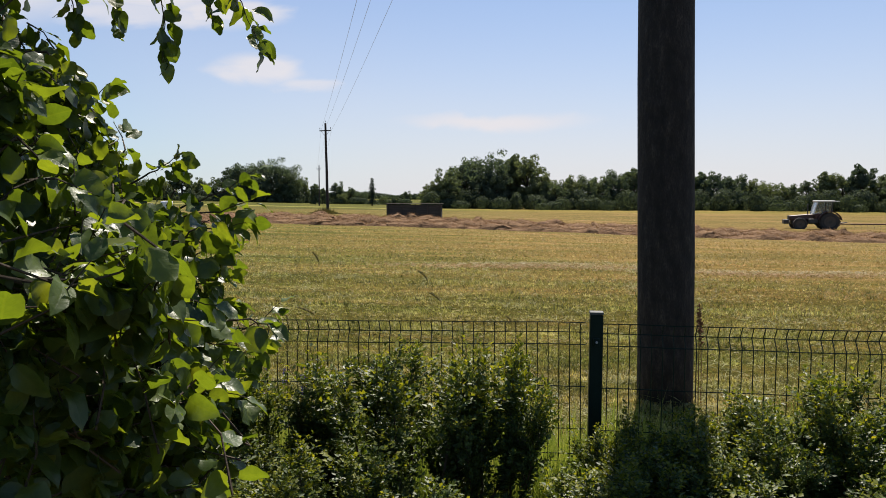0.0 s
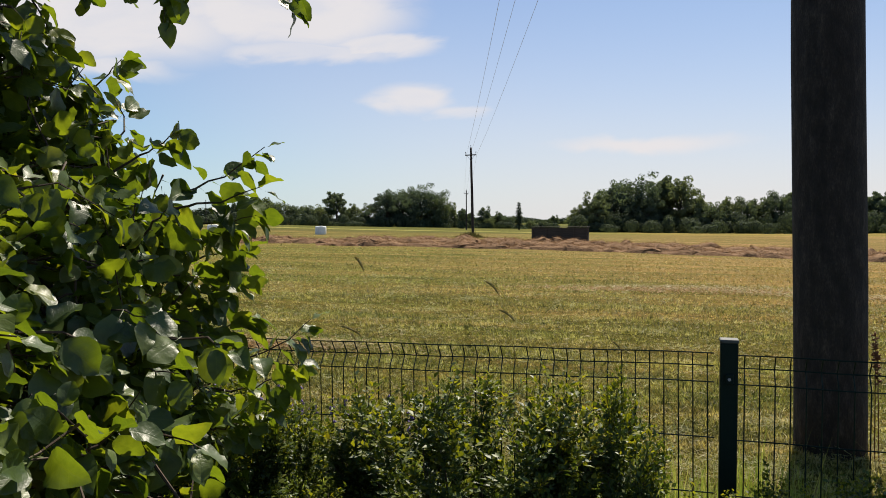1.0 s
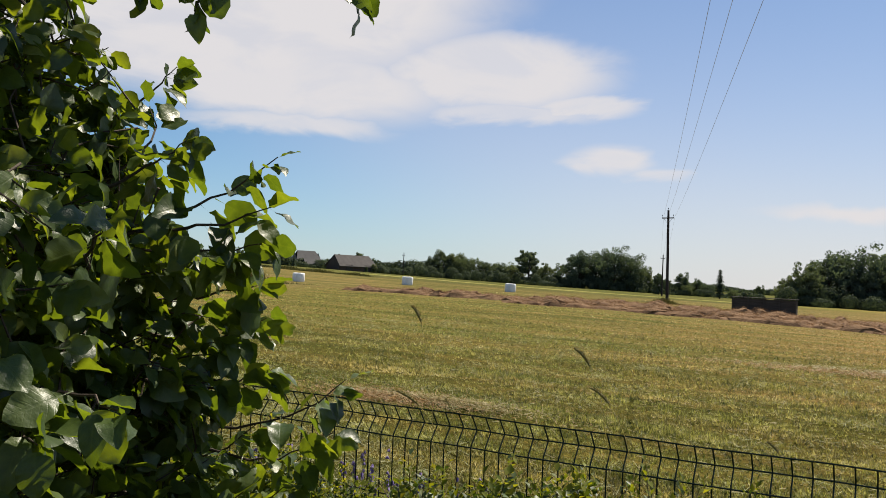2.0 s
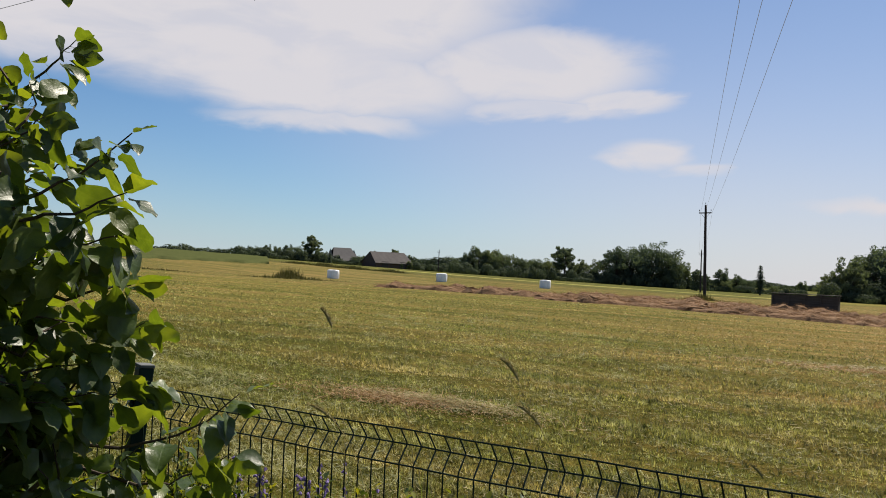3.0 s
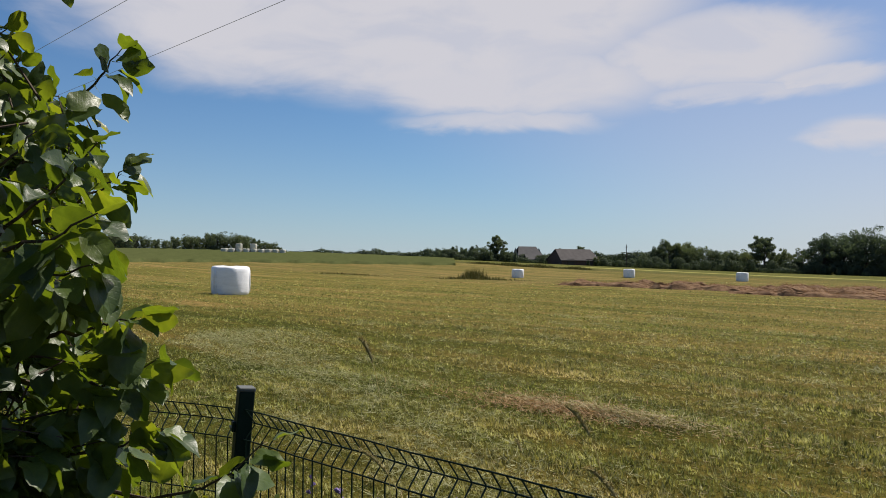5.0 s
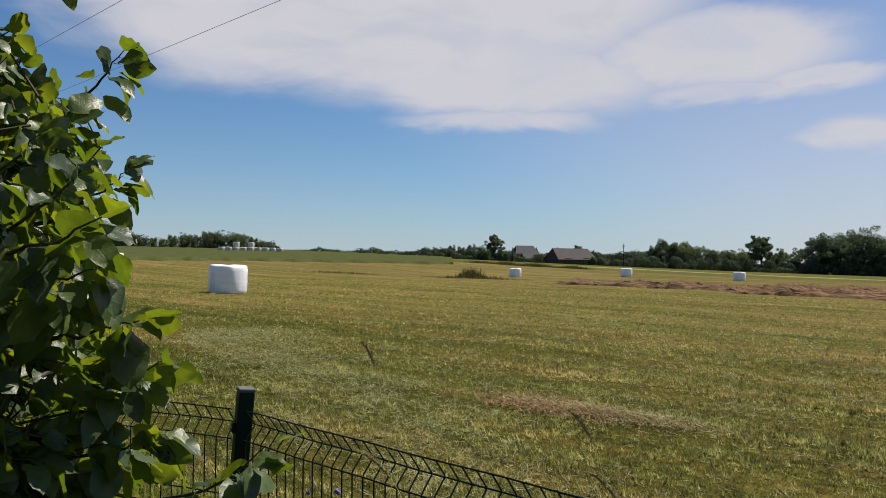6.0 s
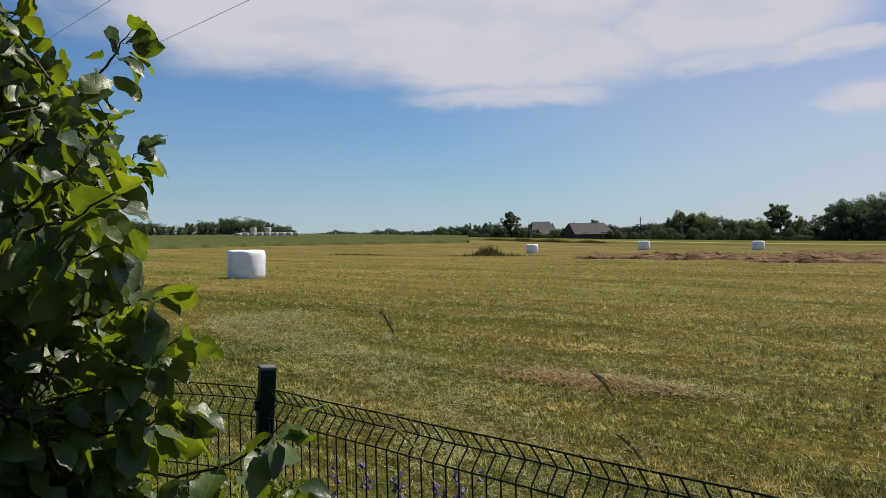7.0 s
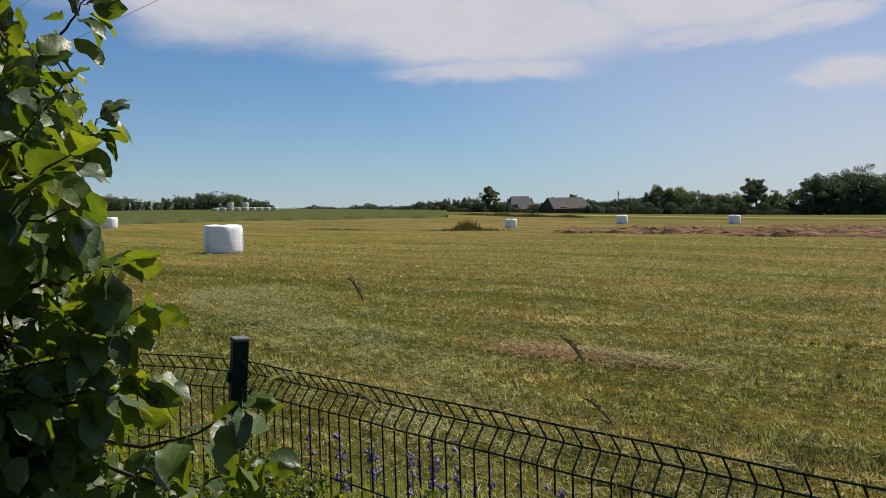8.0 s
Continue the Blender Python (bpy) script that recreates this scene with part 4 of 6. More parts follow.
def build_tractor():
    x, y = polar(19.1, 84)
    y -= 3.2
    t = empty("tractor", (x, y, gz(x, y) - 0.05))
    t.rotation_euler, t.scale = (0, 0, radians(174)), (1.08, 1.08, 1.0)
    # forward is +x
    for s in (-1, 1):
        wheel(t, -0.95, s * 0.85, 0.82, 0.46)
        wheel(t, 1.45, s * 0.80, 0.58, 0.36)
    bm = box_bm((2.0, 0.78, 0.62), (1.25, 0, 1.22), 0.10)
    for v in bm.verts:
        if v.co.x > 1.4 and v.co.z > 1.2:
            v.co.z -= 0.22 * (v.co.x - 1.4)
    part("bonnet", bm, M_RED, t, "faded dark red bonnet")
    part("grille", box_bm((0.06, 0.6, 0.5), (2.28, 0, 1.12), 0.02), M_DARKMETAL, t)
    part("chassis", box_bm((3.2, 0.55, 0.5), (0.5, 0, 0.82), 0.05), M_DARKMETAL, t)
    part("front_weight", box_bm((0.42, 0.8, 0.42), (2.5, 0, 0.78), 0.05), M_DARKMETAL, t)
    part("axle", box_bm((0.2, 1.4, 0.2), (1.45, 0, 0.58), 0.03), M_DARKMETAL, t)
    part("rear_axle", box_bm((0.3, 1.5, 0.3), (-0.95, 0, 0.82), 0.03), M_DARKMETAL, t)
    cab = part("cab_base", box_bm((1.5, 1.35, 0.55), (-0.55, 0, 1.3), 0.06), M_RED, t)
    for px, qx, mat in ((0.32, 0.02, M_CABROOF), (-1.12, -1.2, M_DARKMETAL), (-0.62, -0.66, M_DARKMETAL)):
        for py in (-0.62, 0.62):
            v, f = tube([(px, py, 1.5), ((px + qx) / 2, py, 2.1), (qx, py, 2.68)], [0.05, 0.045, 0.045], 8)
            link_mesh("cab_pillar", v, f, mat, t)
    part("cab_roof", box_bm((1.55, 1.45, 0.15), (-0.62, 0, 2.74), 0.06), M_CABROOF, t, "pale grey cab roof")
    part("roof_visor", box_bm((0.5, 1.2, 0.06), (-1.55, 0, 2.74), 0.02), M_CABROOF, t)
    part("step", box_bm((0.5, 0.25, 0.3), (0.35, -0.7, 0.75), 0.03), M_DARKMETAL, t)
    part("fuel_tank", box_bm((0.8, 0.3, 0.45), (0.35, 0.62, 0.85), 0.06), M_DARKMETAL, t)
    for py in (-0.63, 0.63):
        part("side_window", box_bm((1.2, 0.015, 1.05), (-0.52, py, 2.1)), M_GLASS, t)
    part("windscreen", box_bm((0.015, 1.1, 1.12), (0.17, 0, 2.1), 0, None, Matrix.Rotation(radians(-14.5), 4, "Y")), M_GLASS, t)
    part("rear_window", box_bm((0.015, 1.1, 1.05), (-1.22, 0, 2.1)), M_GLASS, t)
    part("seat", box_bm((0.5, 0.5, 0.5), (-0.75, 0, 1.75), 0.08), M_DARKMETAL, t)
    for s in (-1, 1):
        bm = bmesh.new()
        for i in range(9):
            a = radians(20 + i * 17.5)
            box_bm((0.32, 0.5, 0.05), (-0.95 + 0.95 * math.cos(a), s * 0.86, 0.82 + 0.95 * math.sin(a)), 0, bm, Matrix.Rotation(-a + radians(90), 4, "Y"))
        part("mudguard", bm, M_RED, t)
    v, f = tube([(0.75, 0.3, 1.5), (0.75, 0.3, 2.35), (0.72, 0.3, 2.5)], [0.05, 0.05, 0.045], 10)
    link_mesh("exhaust_pipe", v, f, M_DARKMETAL, t)
    v, f = tube([(-1.7, 0, 0.6), (-2.6, 0, 0.75)], [0.06, 0.05], 8)
    link_mesh("drawbar", v, f, M_DARKMETAL, t)
    tagged(t, "old dark red farm tractor with pale cab roof", "tractor")
    # rake behind it
    r = empty("hay_rake", (x + 5.6, y - 0.6, gz(x + 5.6, y - 0.6) - 0.02))
    part("beam", box_bm((5.2, 0.12, 0.12), (0, 0, 0.62), 0.02), M_RED, r)
    for i in range(9):
        cx = -2.3 + i * 0.58
        v, f = tube([(cx, 0, 0.58), (cx + 0.1, -0.05, 0.3), (cx + 0.02, -0.08, 0.03)], [0.014, 0.012, 0.008], 5)
        link_mesh("tine", v, f, M_DARKMETAL, r)
    part("drawbar", box_bm((2.4, 0.1, 0.1), (-2.9, 0.1, 0.62), 0.02), M_RED, r)
    tagged(r, "dusty red hay rake drawn behind the tractor", "hay rake")


build_tractor()


def insulator(parent, at):
    bm = bmesh.new()
    for z, r1, d in ((0.0, 0.012, 0.16), (0.10, 0.045, 0.06), (0.16, 0.035, 0.06)):
        bmesh.ops.create_cone(bm, cap_ends=True, segments=10, radius1=r1, radius2=r1 * 0.7, depth=d, matrix=Matrix.Translation((0, 0, z)))
    o = part("insulator", bm, M_CERAMIC, parent)
    o.location = at
    return o


def power_pole(x, y, h, r0, r1, lean, label, turn=0.0, arm=1.15, sides=14):
    th = empty("power_pole", (x, y, gz(x, y) - 0.3))
    th.rotation_euler = (radians(lean[1]), radians(lean[0]), turn)
    rng = random.Random(int(h * 10))
    n = 14
    pts = [(0.006 * math.sin(i * 1.1), 0.006 * math.cos(i * 0.8), h * i / n) for i in range(n + 1)]
    v, f = tube(pts, [r0 + (r1 - r0) * i / n + 0.003 * rng.uniform(-1, 1) for i in range(n + 1)], sides)
    link_mesh("shaft", v, f, M_POLE, th, smooth_on=True)
    part("crossarm", box_bm((arm, 0.09, 0.10), (0, -r1 - 0.03, h - 0.75), 0.012), M_POLE, th)
    for s in (-1, 1):
        insulator(th, (s * arm * 0.46, -r1 - 0.03, h - 0.62))
        v, f = tube([(s * arm * 0.36, -r1 - 0.03, h - 0.78), (0, -r1, h - 1.3)], [0.014, 0.014], 6)
        link_mesh("brace", v, f, M_DARKMETAL, th)
    insulator(th, (0, 0, h + 0.05))
    tagged(th, label, "power pole", "power line poles")
    return th


FAR_POLE = (-19.7, 74.4)
NEAR_POLE = (0.693, 2.08)
power_pole(*FAR_POLE, 9.2, 0.15, 0.10, (-1.2, 0), "wooden power pole with crossarm and insulators on the meadow")
_x, _y = polar(-14.95, 168)
power_pole(_x, _y, 8.8, 0.15, 0.10, (0, 0), "distant wooden power pole with crossarm", 0, 1.0)
power_pole(*NEAR_POLE, 9.0, 0.200, 0.177, (-0.9, 0), "thick dark weathered wooden power pole beside the fence", 0.27, 1.4, 24)
_x, _y = polar(-33.2, 240)
power_pole(_x, _y, 7.0, 0.14, 0.10, (0, 0), "small distant wooden power pole near the farm", 0, 0.9)


def cable(name, a, b, sag, r, label):
    a, b = Vector(a), Vector(b)
    pts = []
    n = 28
    for i in range(n + 1):
        t = i / n
        p = a.lerp(b, t)
        p.z -= 4 * sag * t * (1 - t)
        pts.append(p)
    v, f = tube(pts, [r] * (n + 1), 6)
    tagged(link_mesh(name, v, f, M_WIRE), label, "cable", "overhead wires")


for _k in (-1, 0, 1):
    _top = 0.35 if _k == 0 else -0.35
    cable("overhead_wire", (NEAR_POLE[0] - 0.25 + _k * 0.6, NEAR_POLE[1], 8.55 + _top * 0.5), (FAR_POLE[0] - 0.1 + _k * 0.53, FAR_POLE[1], gz(*FAR_POLE) + 8.45 + _top * 0.6), 0.35, 0.006, "thin bare power line wire between the wooden poles")
    _x, _y = polar(-14.95, 168)
    cable("overhead_wire", (FAR_POLE[0] - 0.1 + _k * 0.53, FAR_POLE[1], gz(*FAR_POLE) + 8.45 + _top * 0.6), (_x + _k * 0.46, _y, gz(_x, _y) + 8.2 + _top * 0.6), 0.6, 0.006, "thin bare power line wire between distant poles")
cable("service_cable", (14, 4.6, 6.75), (-60, 4.9, 6.95), 0.15, 0.0055, "dark service cable running above the meadow edge")
cable("service_cable", (14, 6.6, 6.75), (-60, 7.2, 6.95), 0.15, 0.0055, "dark service cable running above the meadow edge")


# ---- fence ----
TOP_WIRE, PANEL_H, PITCH = 1.23, 1.02, 0.05
POST_A, POST_B = Vector((0.0, 0.02, 0)), Vector((-2.505, 0.02, 0))


def wire_profile():
    """Heights below the top wire and offsets of the folds along one vertical wire."""
    folds = [(-0.002, 0.0), (-0.006, 0.004), (-0.048, 0.036), (-0.056, 0.036), (-0.095, 0.004), (-0.102, 0.0)]
    low = [(z - 0.62, o) for z, o in folds]
    return folds + low + [(-PANEL_H, 0.0)]


def build_panel(a, b, label, rise=(0.0, 0.0)):
    """One welded mesh panel from post a to post b; folds bulge to the panel's +y."""
    a, b = Vector(a), Vector(b)
    L = (b - a).length - 0.05
    th = empty("wire_mesh_fence", a + Vector((0, 0, rise[0])))
    th.rotation_euler = (0, -math.atan2(rise[1] - rise[0], L), math.atan2(b.y - a.y, b.x - a.x))
    prof = wire_profile()
    v, f = tube([(0, o, TOP_WIRE + z) for z, o in prof], [0.0024] * len(prof), 6)
    first = link_mesh("vertical_wire", v, f, M_FENCE, th)
    n = int((L - 0.03) / PITCH)
    first.location = (0.025 + (L - n * PITCH) / 2, 0, 0)
    for i in range(1, n + 1):
        o = new("vertical_wire", first.data)
        o.parent = th
        o.location = (first.location.x + i * PITCH, 0, 0.002 * math.sin(i * 1.7))
    for z, o in ((0, 0), (-0.052, 0.041), (-0.102, -0.005), (-0.30, -0.005), (-0.50, -0.005), (-0.62, -0.005), (-0.672, 0.041), (-0.722, -0.005), (-0.95, -0.005)):
        k = 14
        pts = [(0.02 + L * i / k, o, TOP_WIRE + z - 0.002 * math.sin(math.pi * i / k) + 0.0015 * math.sin(i * 2.1)) for i in range(k + 1)]
        v, f = tube(pts, [0.0026] * (k + 1), 6)
        link_mesh("horizontal_wire", v, f, M_FENCE, th)
    tagged(th, label, "fence panel", "green mesh fence panels")
    return th


def build_post(x, y, lean=(0, 0), turn=0.0, dz=0.0):
    th = empty("fence_post", (x, y, dz))
    th.rotation_euler = (radians(lean[1]), radians(lean[0]), turn)
    part("tube", box_bm((0.060, 0.054, 1.45), (0, 0, 0.57), 0.004), M_FENCE, th)
    part("cap", box_bm((0.064, 0.058, 0.014), (0, 0, 1.302), 0.004), M_CAP, th, "grey plastic cap")
    for z in (0.55, 1.17):
        c = part("clamp", box_bm((0.03, 0.012, 0.035), (0, -0.033, z), 0.003), M_FENCE, th)
        bm = bmesh.new()
        bmesh.ops.create_cone(bm, cap_ends=True, segments=8, radius1=0.006, radius2=0.005, depth=0.008, matrix=Matrix.Translation((0, -0.042, z)) @ Matrix.Rotation(radians(90), 4, "X"))
        part("bolt", bm, M_WIRE, c)
    tagged(th, "dark green square metal fence post with a grey cap", "fence post", "green fence posts")


def build_fence():
    label = "dark green welded wire mesh fence panel with folded wires"
    post_c = POST_A + Vector((2.51, -0.06, 0))
    turn = radians(LEG)
    post_d = POST_B + Vector((-2.5 * math.cos(turn), -2.5 * math.sin(turn), 0))
    posts = [post_c, POST_A, POST_B, post_d]
    for p in ((post_c.x, post_c.y, (0, 0), 0), (POST_A.x + 0.004, POST_A.y, (0.3, 0), 0, -0.010), (POST_B.x - 0.04, POST_B.y - 0.075, (1.0, -3.8), radians(-20)), (post_d.x, post_d.y, (0, 0), turn)):
        build_post(*p)
    off = Vector((0, -0.02, 0))
    build_panel(POST_A + off, post_c + off, label, (0.014, 0.0))
    build_panel(POST_B + off, POST_A + off, label, (0.0, 0.020))
    build_panel(post_d + off, POST_B + off, label)


LEG = 22.0
build_fence()


# ---- hedge ----
def hedge_leaves(rng, sprigs, per, size):
    """Small oval leaves set along upright sprigs: (foot, tip)."""
    n = len(sprigs) * per
    foot = np.repeat(np.array([s[0] for s in sprigs]), per, 0)
    tip = np.repeat(np.array([s[1] for s in sprigs]), per, 0)
    t = rng.random(n) ** 0.75
    p = foot + (tip - foot) * t[:, None] + rng.standard_normal((n, 3)) * 0.010
    ax = (tip - foot) / np.linalg.norm(tip - foot, axis=1)[:, None]
    out = rng.standard_normal((n, 3))
    out -= ax * (out * ax).sum(1)[:, None]
    out /= np.linalg.norm(out, axis=1)[:, None]
    d = out * 0.7 + ax * (0.65 + 0.4 * rng.random(n))[:, None]
    d /= np.linalg.norm(d, axis=1)[:, None]
    s = np.cross(d, ax)
    s /= np.linalg.norm(s, axis=1)[:, None] + 1e-9
    up = np.cross(s, d)
    L = (size * (0.65 + 0.6 * rng.random(n)))[:, None]
    base = p + d * 0.004
    return np.stack([base, base + d * L * 0.5 + s * L * 0.30 + up * L * 0.10, base + d * L - up * L * 0.08, base + d * L * 0.5 - s * L * 0.30 + up * L * 0.10], 1)


def hedge_bush(seed, w, d, h):
    rng = np.random.default_rng(seed)
    th = empty("hedge_bush")
    tubes, sprigs = [], []
    stems = 26
    for i in range(stems):
        a, r = rng.random() * 6.28, math.sqrt(rng.random())
        fx, fy = 0.25 * w * r * math.cos(a), 0.25 * d * r * math.sin(a)
        tx, ty = w * 0.56 * r * math.cos(a), d * 0.56 * r * math.sin(a)
        tz = h * (1 - 0.30 * r * r) * (0.80 + 0.25 * rng.random())
        tubes.append(tube([(fx, fy, -0.1), (fx + (tx - fx) * 0.5, fy + (ty - fy) * 0.5, tz * 0.5), (tx, ty, tz * 0.95)], [0.008, 0.006, 0.002], 5))
        for _ in range(34):
            k = 0.22 + 0.78 * rng.random() ** 0.6
            q = np.array([fx + (tx - fx) * k, fy + (ty - fy) * k, tz * k])
            dr = rng.standard_normal(3) * (0.42, 0.42, 0.2) + (0.45 * math.cos(a) * r, 0.45 * math.sin(a) * r, 1.1)
            dr /= np.linalg.norm(dr)
            L = 0.07 + 0.11 * rng.random() + 0.10 * (k > 0.85) * rng.random()
            sprigs.append((q, q + dr * L))
    for q, t in sprigs[::3]:
        tubes.append(tube([q, t], [0.002, 0.001], 3))
    v, f = join_tubes(tubes)
    tagged(link_mesh("branchwork", v, f, M_TWIG, th), kind="stuff")
    co = hedge_leaves(rng, sprigs, 27, 0.0245)
    foot = np.repeat(np.array([s[0] for s in sprigs]), 27, 0)
    tip = np.repeat(np.array([s[1] for s in sprigs]), 27, 0)
    along = ((co[:, 0] - foot) * (tip - foot)).sum(1) / ((tip - foot) ** 2).sum(1)
    # outer leaves high in the bush get the sunlit colour
    sunlit = (along > 0.55) & (rng.random(len(co)) < np.clip(foot[:, 2] * 2.0 - 1.05, 0, 0.7))
    tagged(grid_soup("new_growth", co[sunlit], [(0, 1, 2), (0, 2, 3)], M_BOX_TIP, th, None), "yellow-green leaf tips coloured as sunlit", kind="stuff")
    co = co[~sunlit]
    tagged(grid_soup("leaves", co, [(0, 1, 2), (0, 2, 3)], M_BOX, th), kind="stuff")
    return th


def build_hedge():
    label = "bushy evergreen hedge shrub with small glossy leaves along the fence"
    protos = [tagged(hedge_bush(s, 0.85, 0.75, 1.0), label, "hedge shrub", "hedge along the fence") for s in (41, 42, 43, 44)]
    rng = random.Random(7)
    # x, y, top height, width factor
    for i, (x, y, top, s) in enumerate(HEDGE):
        z = gz(x, y)
        h = top - 0.09 - z
        copy_thing(protos[i % 4], Matrix.Translation((x, y, z)) @ Matrix.Rotation(rng.random() * 6.28, 4, "Z") @ Matrix.Diagonal((s, s, h, 1)))
    for p in protos:
        for o in [*p.children_recursive, p]:
            bpy.data.objects.remove(o)


HEDGE = ((-2.15, -0.5, 1.10, 0.95), (-1.70, -0.5, 1.18, 0.75), (-1.3, -0.5, 0.86, 0.6), (-1.85, -0.95, 1.06, 1.0), (-0.80, -0.45, 1.24, 1.08), (-0.47, -0.40, 1.21, 0.70), (0.08, -0.5, 0.94, 0.6), (0.30, -0.55, 1.00, 0.8), (0.58, -0.46, 1.02, 0.8), (0.93, -0.48, 1.14, 0.9), (1.55, -0.45, 1.08, 1.1), (2.2, -0.5, 1.02, 1.1),
         (-1.5, -1.0, 0.97, 0.95), (-0.95, -1.05, 1.0, 0.85), (0.06, -1.0, 0.93, 0.85), (0.62, -1.0, 0.95, 1.0), (1.3, -1.05, 0.97, 1.1), (-2.6, -0.7, 0.9, 1.1))
build_hedge()


# ---- apple tree ----
def leaf_shape(rows):
    """Broad oval leaf, 1 long, folded along the midrib, with a wavy lifted edge, drooping tip and a thin stalk."""
    pts, faces, mid = [], [], []
    for k, (t, w) in enumerate(rows):
        mid.append(len(pts))
        pts.append((t, 0, -0.10 * t * t))
        if w:
            for s in (1, -1):
                pts.append((t + 0.02 * math.sin(k * 2.7 + s), s * w, 0.16 * w - 0.10 * t * t + 0.040 * math.sin(k * 1.9 + 1.5 * s)))
    for a, b in zip(mid, mid[1:]):
        for s in (1, 2):
            la = a + s if a != mid[0] else None
            lb = b + s if b != mid[-1] else None
            tris = [(a, b, lb)] if la is None else [(a, b, la)] if lb is None else [(a, b, lb), (a, lb, la)]
            faces += tris if s == 1 else [q[::-1] for q in tris]
    n = len(pts)
    pts += [(-0.30, 0.016, 0.05), (-0.30, -0.016, 0.05)]
    faces.append((n, n + 1, 0))
    return np.array(pts), faces


LEAF_FINE = ((0.0, 0.0), (0.03, 0.09), (0.10, 0.20), (0.21, 0.29), (0.36, 0.360), (0.52, 0.370), (0.68, 0.325), (0.82, 0.225), (0.92, 0.115), (1.0, 0.0))
LEAF_COARSE = ((0.0, 0.0), (0.12, 0.22), (0.42, 0.375), (0.72, 0.29), (1.0, 0.0))
# the corner of the crown that faces the meadow, by height: z, x, y
CORNER = ((0.55, -1.8, -0.82), (0.95, -1.66, -0.74), (1.2, -1.56, -0.79), (1.35, -1.51, -0.84), (1.5, -1.45, -0.85), (1.6, -1.46, -0.87), (1.7, -1.45, -0.93), (1.8, -1.55, -0.9), (1.9, -1.68, -0.84),
          (2.0, -1.78, -0.8), (2.1, -1.82, -0.8), (2.2, -1.82, -0.86), (2.4, -1.96, -0.94), (2.6, -2.13, -1.02), (2.9, -2.23, -1.07))
TURN = 1.40
SIDES = (((-0.91, 0.41), (0.41, 0.91)), ((0.36, -0.93), (0.93, 0.36)))


def crown_point(rng, inner=False):
    """A twig's tip in the crown's shell, or inside it, and the way out."""
    z = 0.95 + 1.90 * rng.random() ** 0.9
    zs, xs, ys = zip(*CORNER)
    ax, ay = np.interp(z, zs, xs), np.interp(z, zs, ys)
    near = rng.random() < 0.70
    (dx, dy), (nx, ny) = SIDES[int(near)]
    s = 1.8 * rng.random()
    deep = 0.02 + abs(rng.standard_normal()) * 0.10
    deep += 0.10 * (math.sin(s * 7 + 3 * math.sin(z * 4)) + 1) * min(1, s / 0.3)
    if inner:
        deep += 0.18 + 0.45 * rng.random()
    if near:   # the crown slopes back towards its top
        deep -= min(0.12, max(-0.10, 0.30 * (1.60 - z))) * min(1, s / 0.5)
    x, y = ax + dx * s - nx * deep, ay + dy * s - ny * deep
    out = np.array((nx, ny, 0.0)) + np.array((SIDES[0][1][0] + SIDES[1][1][0], SIDES[0][1][1] + SIDES[1][1][1], 0)) * max(0, 0.5 - s)
    if near and s > TURN:   # round to the back of the crown
        u = (s - TURN) * 1.5
        x, y = ax + dx * TURN - 0.80 * u - 0.60 * deep, ay + dy * TURN - 0.60 * u + 0.80 * deep
        out = np.array((0.7, -0.3, 0.0))
    return np.array((x, y, z)), out / np.linalg.norm(out)


def upper_point(rng, bough=True):
    """A twig's tip in the wide top of the crown, or in the bough from which the hanging shoots come."""
    if bough and rng.random() < 0.028:
        d = rng.standard_normal(3)
        d /= np.linalg.norm(d)
        return np.array((-1.15, -0.55, 3.12)) + d * (0.38, 0.28, 0.18) * rng.random() ** 0.5, d
    a, r = rng.random() * 6.28, math.sqrt(rng.random())
    x, y = -2.45 + 0.9 * r * math.cos(a), -1.25 + 0.95 * r * math.sin(a)
    z = 2.70 + 0.20 * max(0.0, y + 0.8) + (0.15 + 0.85 * rng.random()) * (1.05 - 0.75 * r * r)
    out = np.array((math.cos(a), math.sin(a), 0.6))
    return np.array((x, y, z)), out / np.linalg.norm(out)


def curve(p, t):
    return p[0] * (1 - t) ** 2 + 2 * p[1] * t * (1 - t) + p[2] * t * t


def leaf_mass(rng, name, shape, faces, P, D, U, S, parent):
    """Many leaves of one outline, each curled, folded and twisted in its own way, as one mesh."""
    n = len(P)
    N = np.cross(D, U)
    loc = np.repeat(shape[None], n, 0)
    loc[..., 1] *= rng.uniform(0.82, 1.14, n)[:, None]
    blade = (loc[..., 0] >= 0)
    ph = rng.uniform(0, 6.28, n)[:, None]
    lift = rng.uniform(-0.5, 0.5, n)[:, None] * loc[..., 0] * loc[..., 1] + 0.45 * np.sin(8 * loc[..., 0] + ph) * loc[..., 1] ** 2
    lift += rng.uniform(-0.65, 0.20, n)[:, None] * loc[..., 0] ** 2 + rng.uniform(-0.15, 0.40, n)[:, None] * np.abs(loc[..., 1])
    loc[..., 2] += np.where(blade, lift, 0)
    co = P[:, None] + (loc[..., :1] * D[:, None] + loc[..., 1:2] * U[:, None] + loc[..., 2:] * N[:, None]) * S[:, None, None]
    tagged(grid_soup(name, co, faces, M_APPLE, parent, shape[:, :2]), kind="stuff")


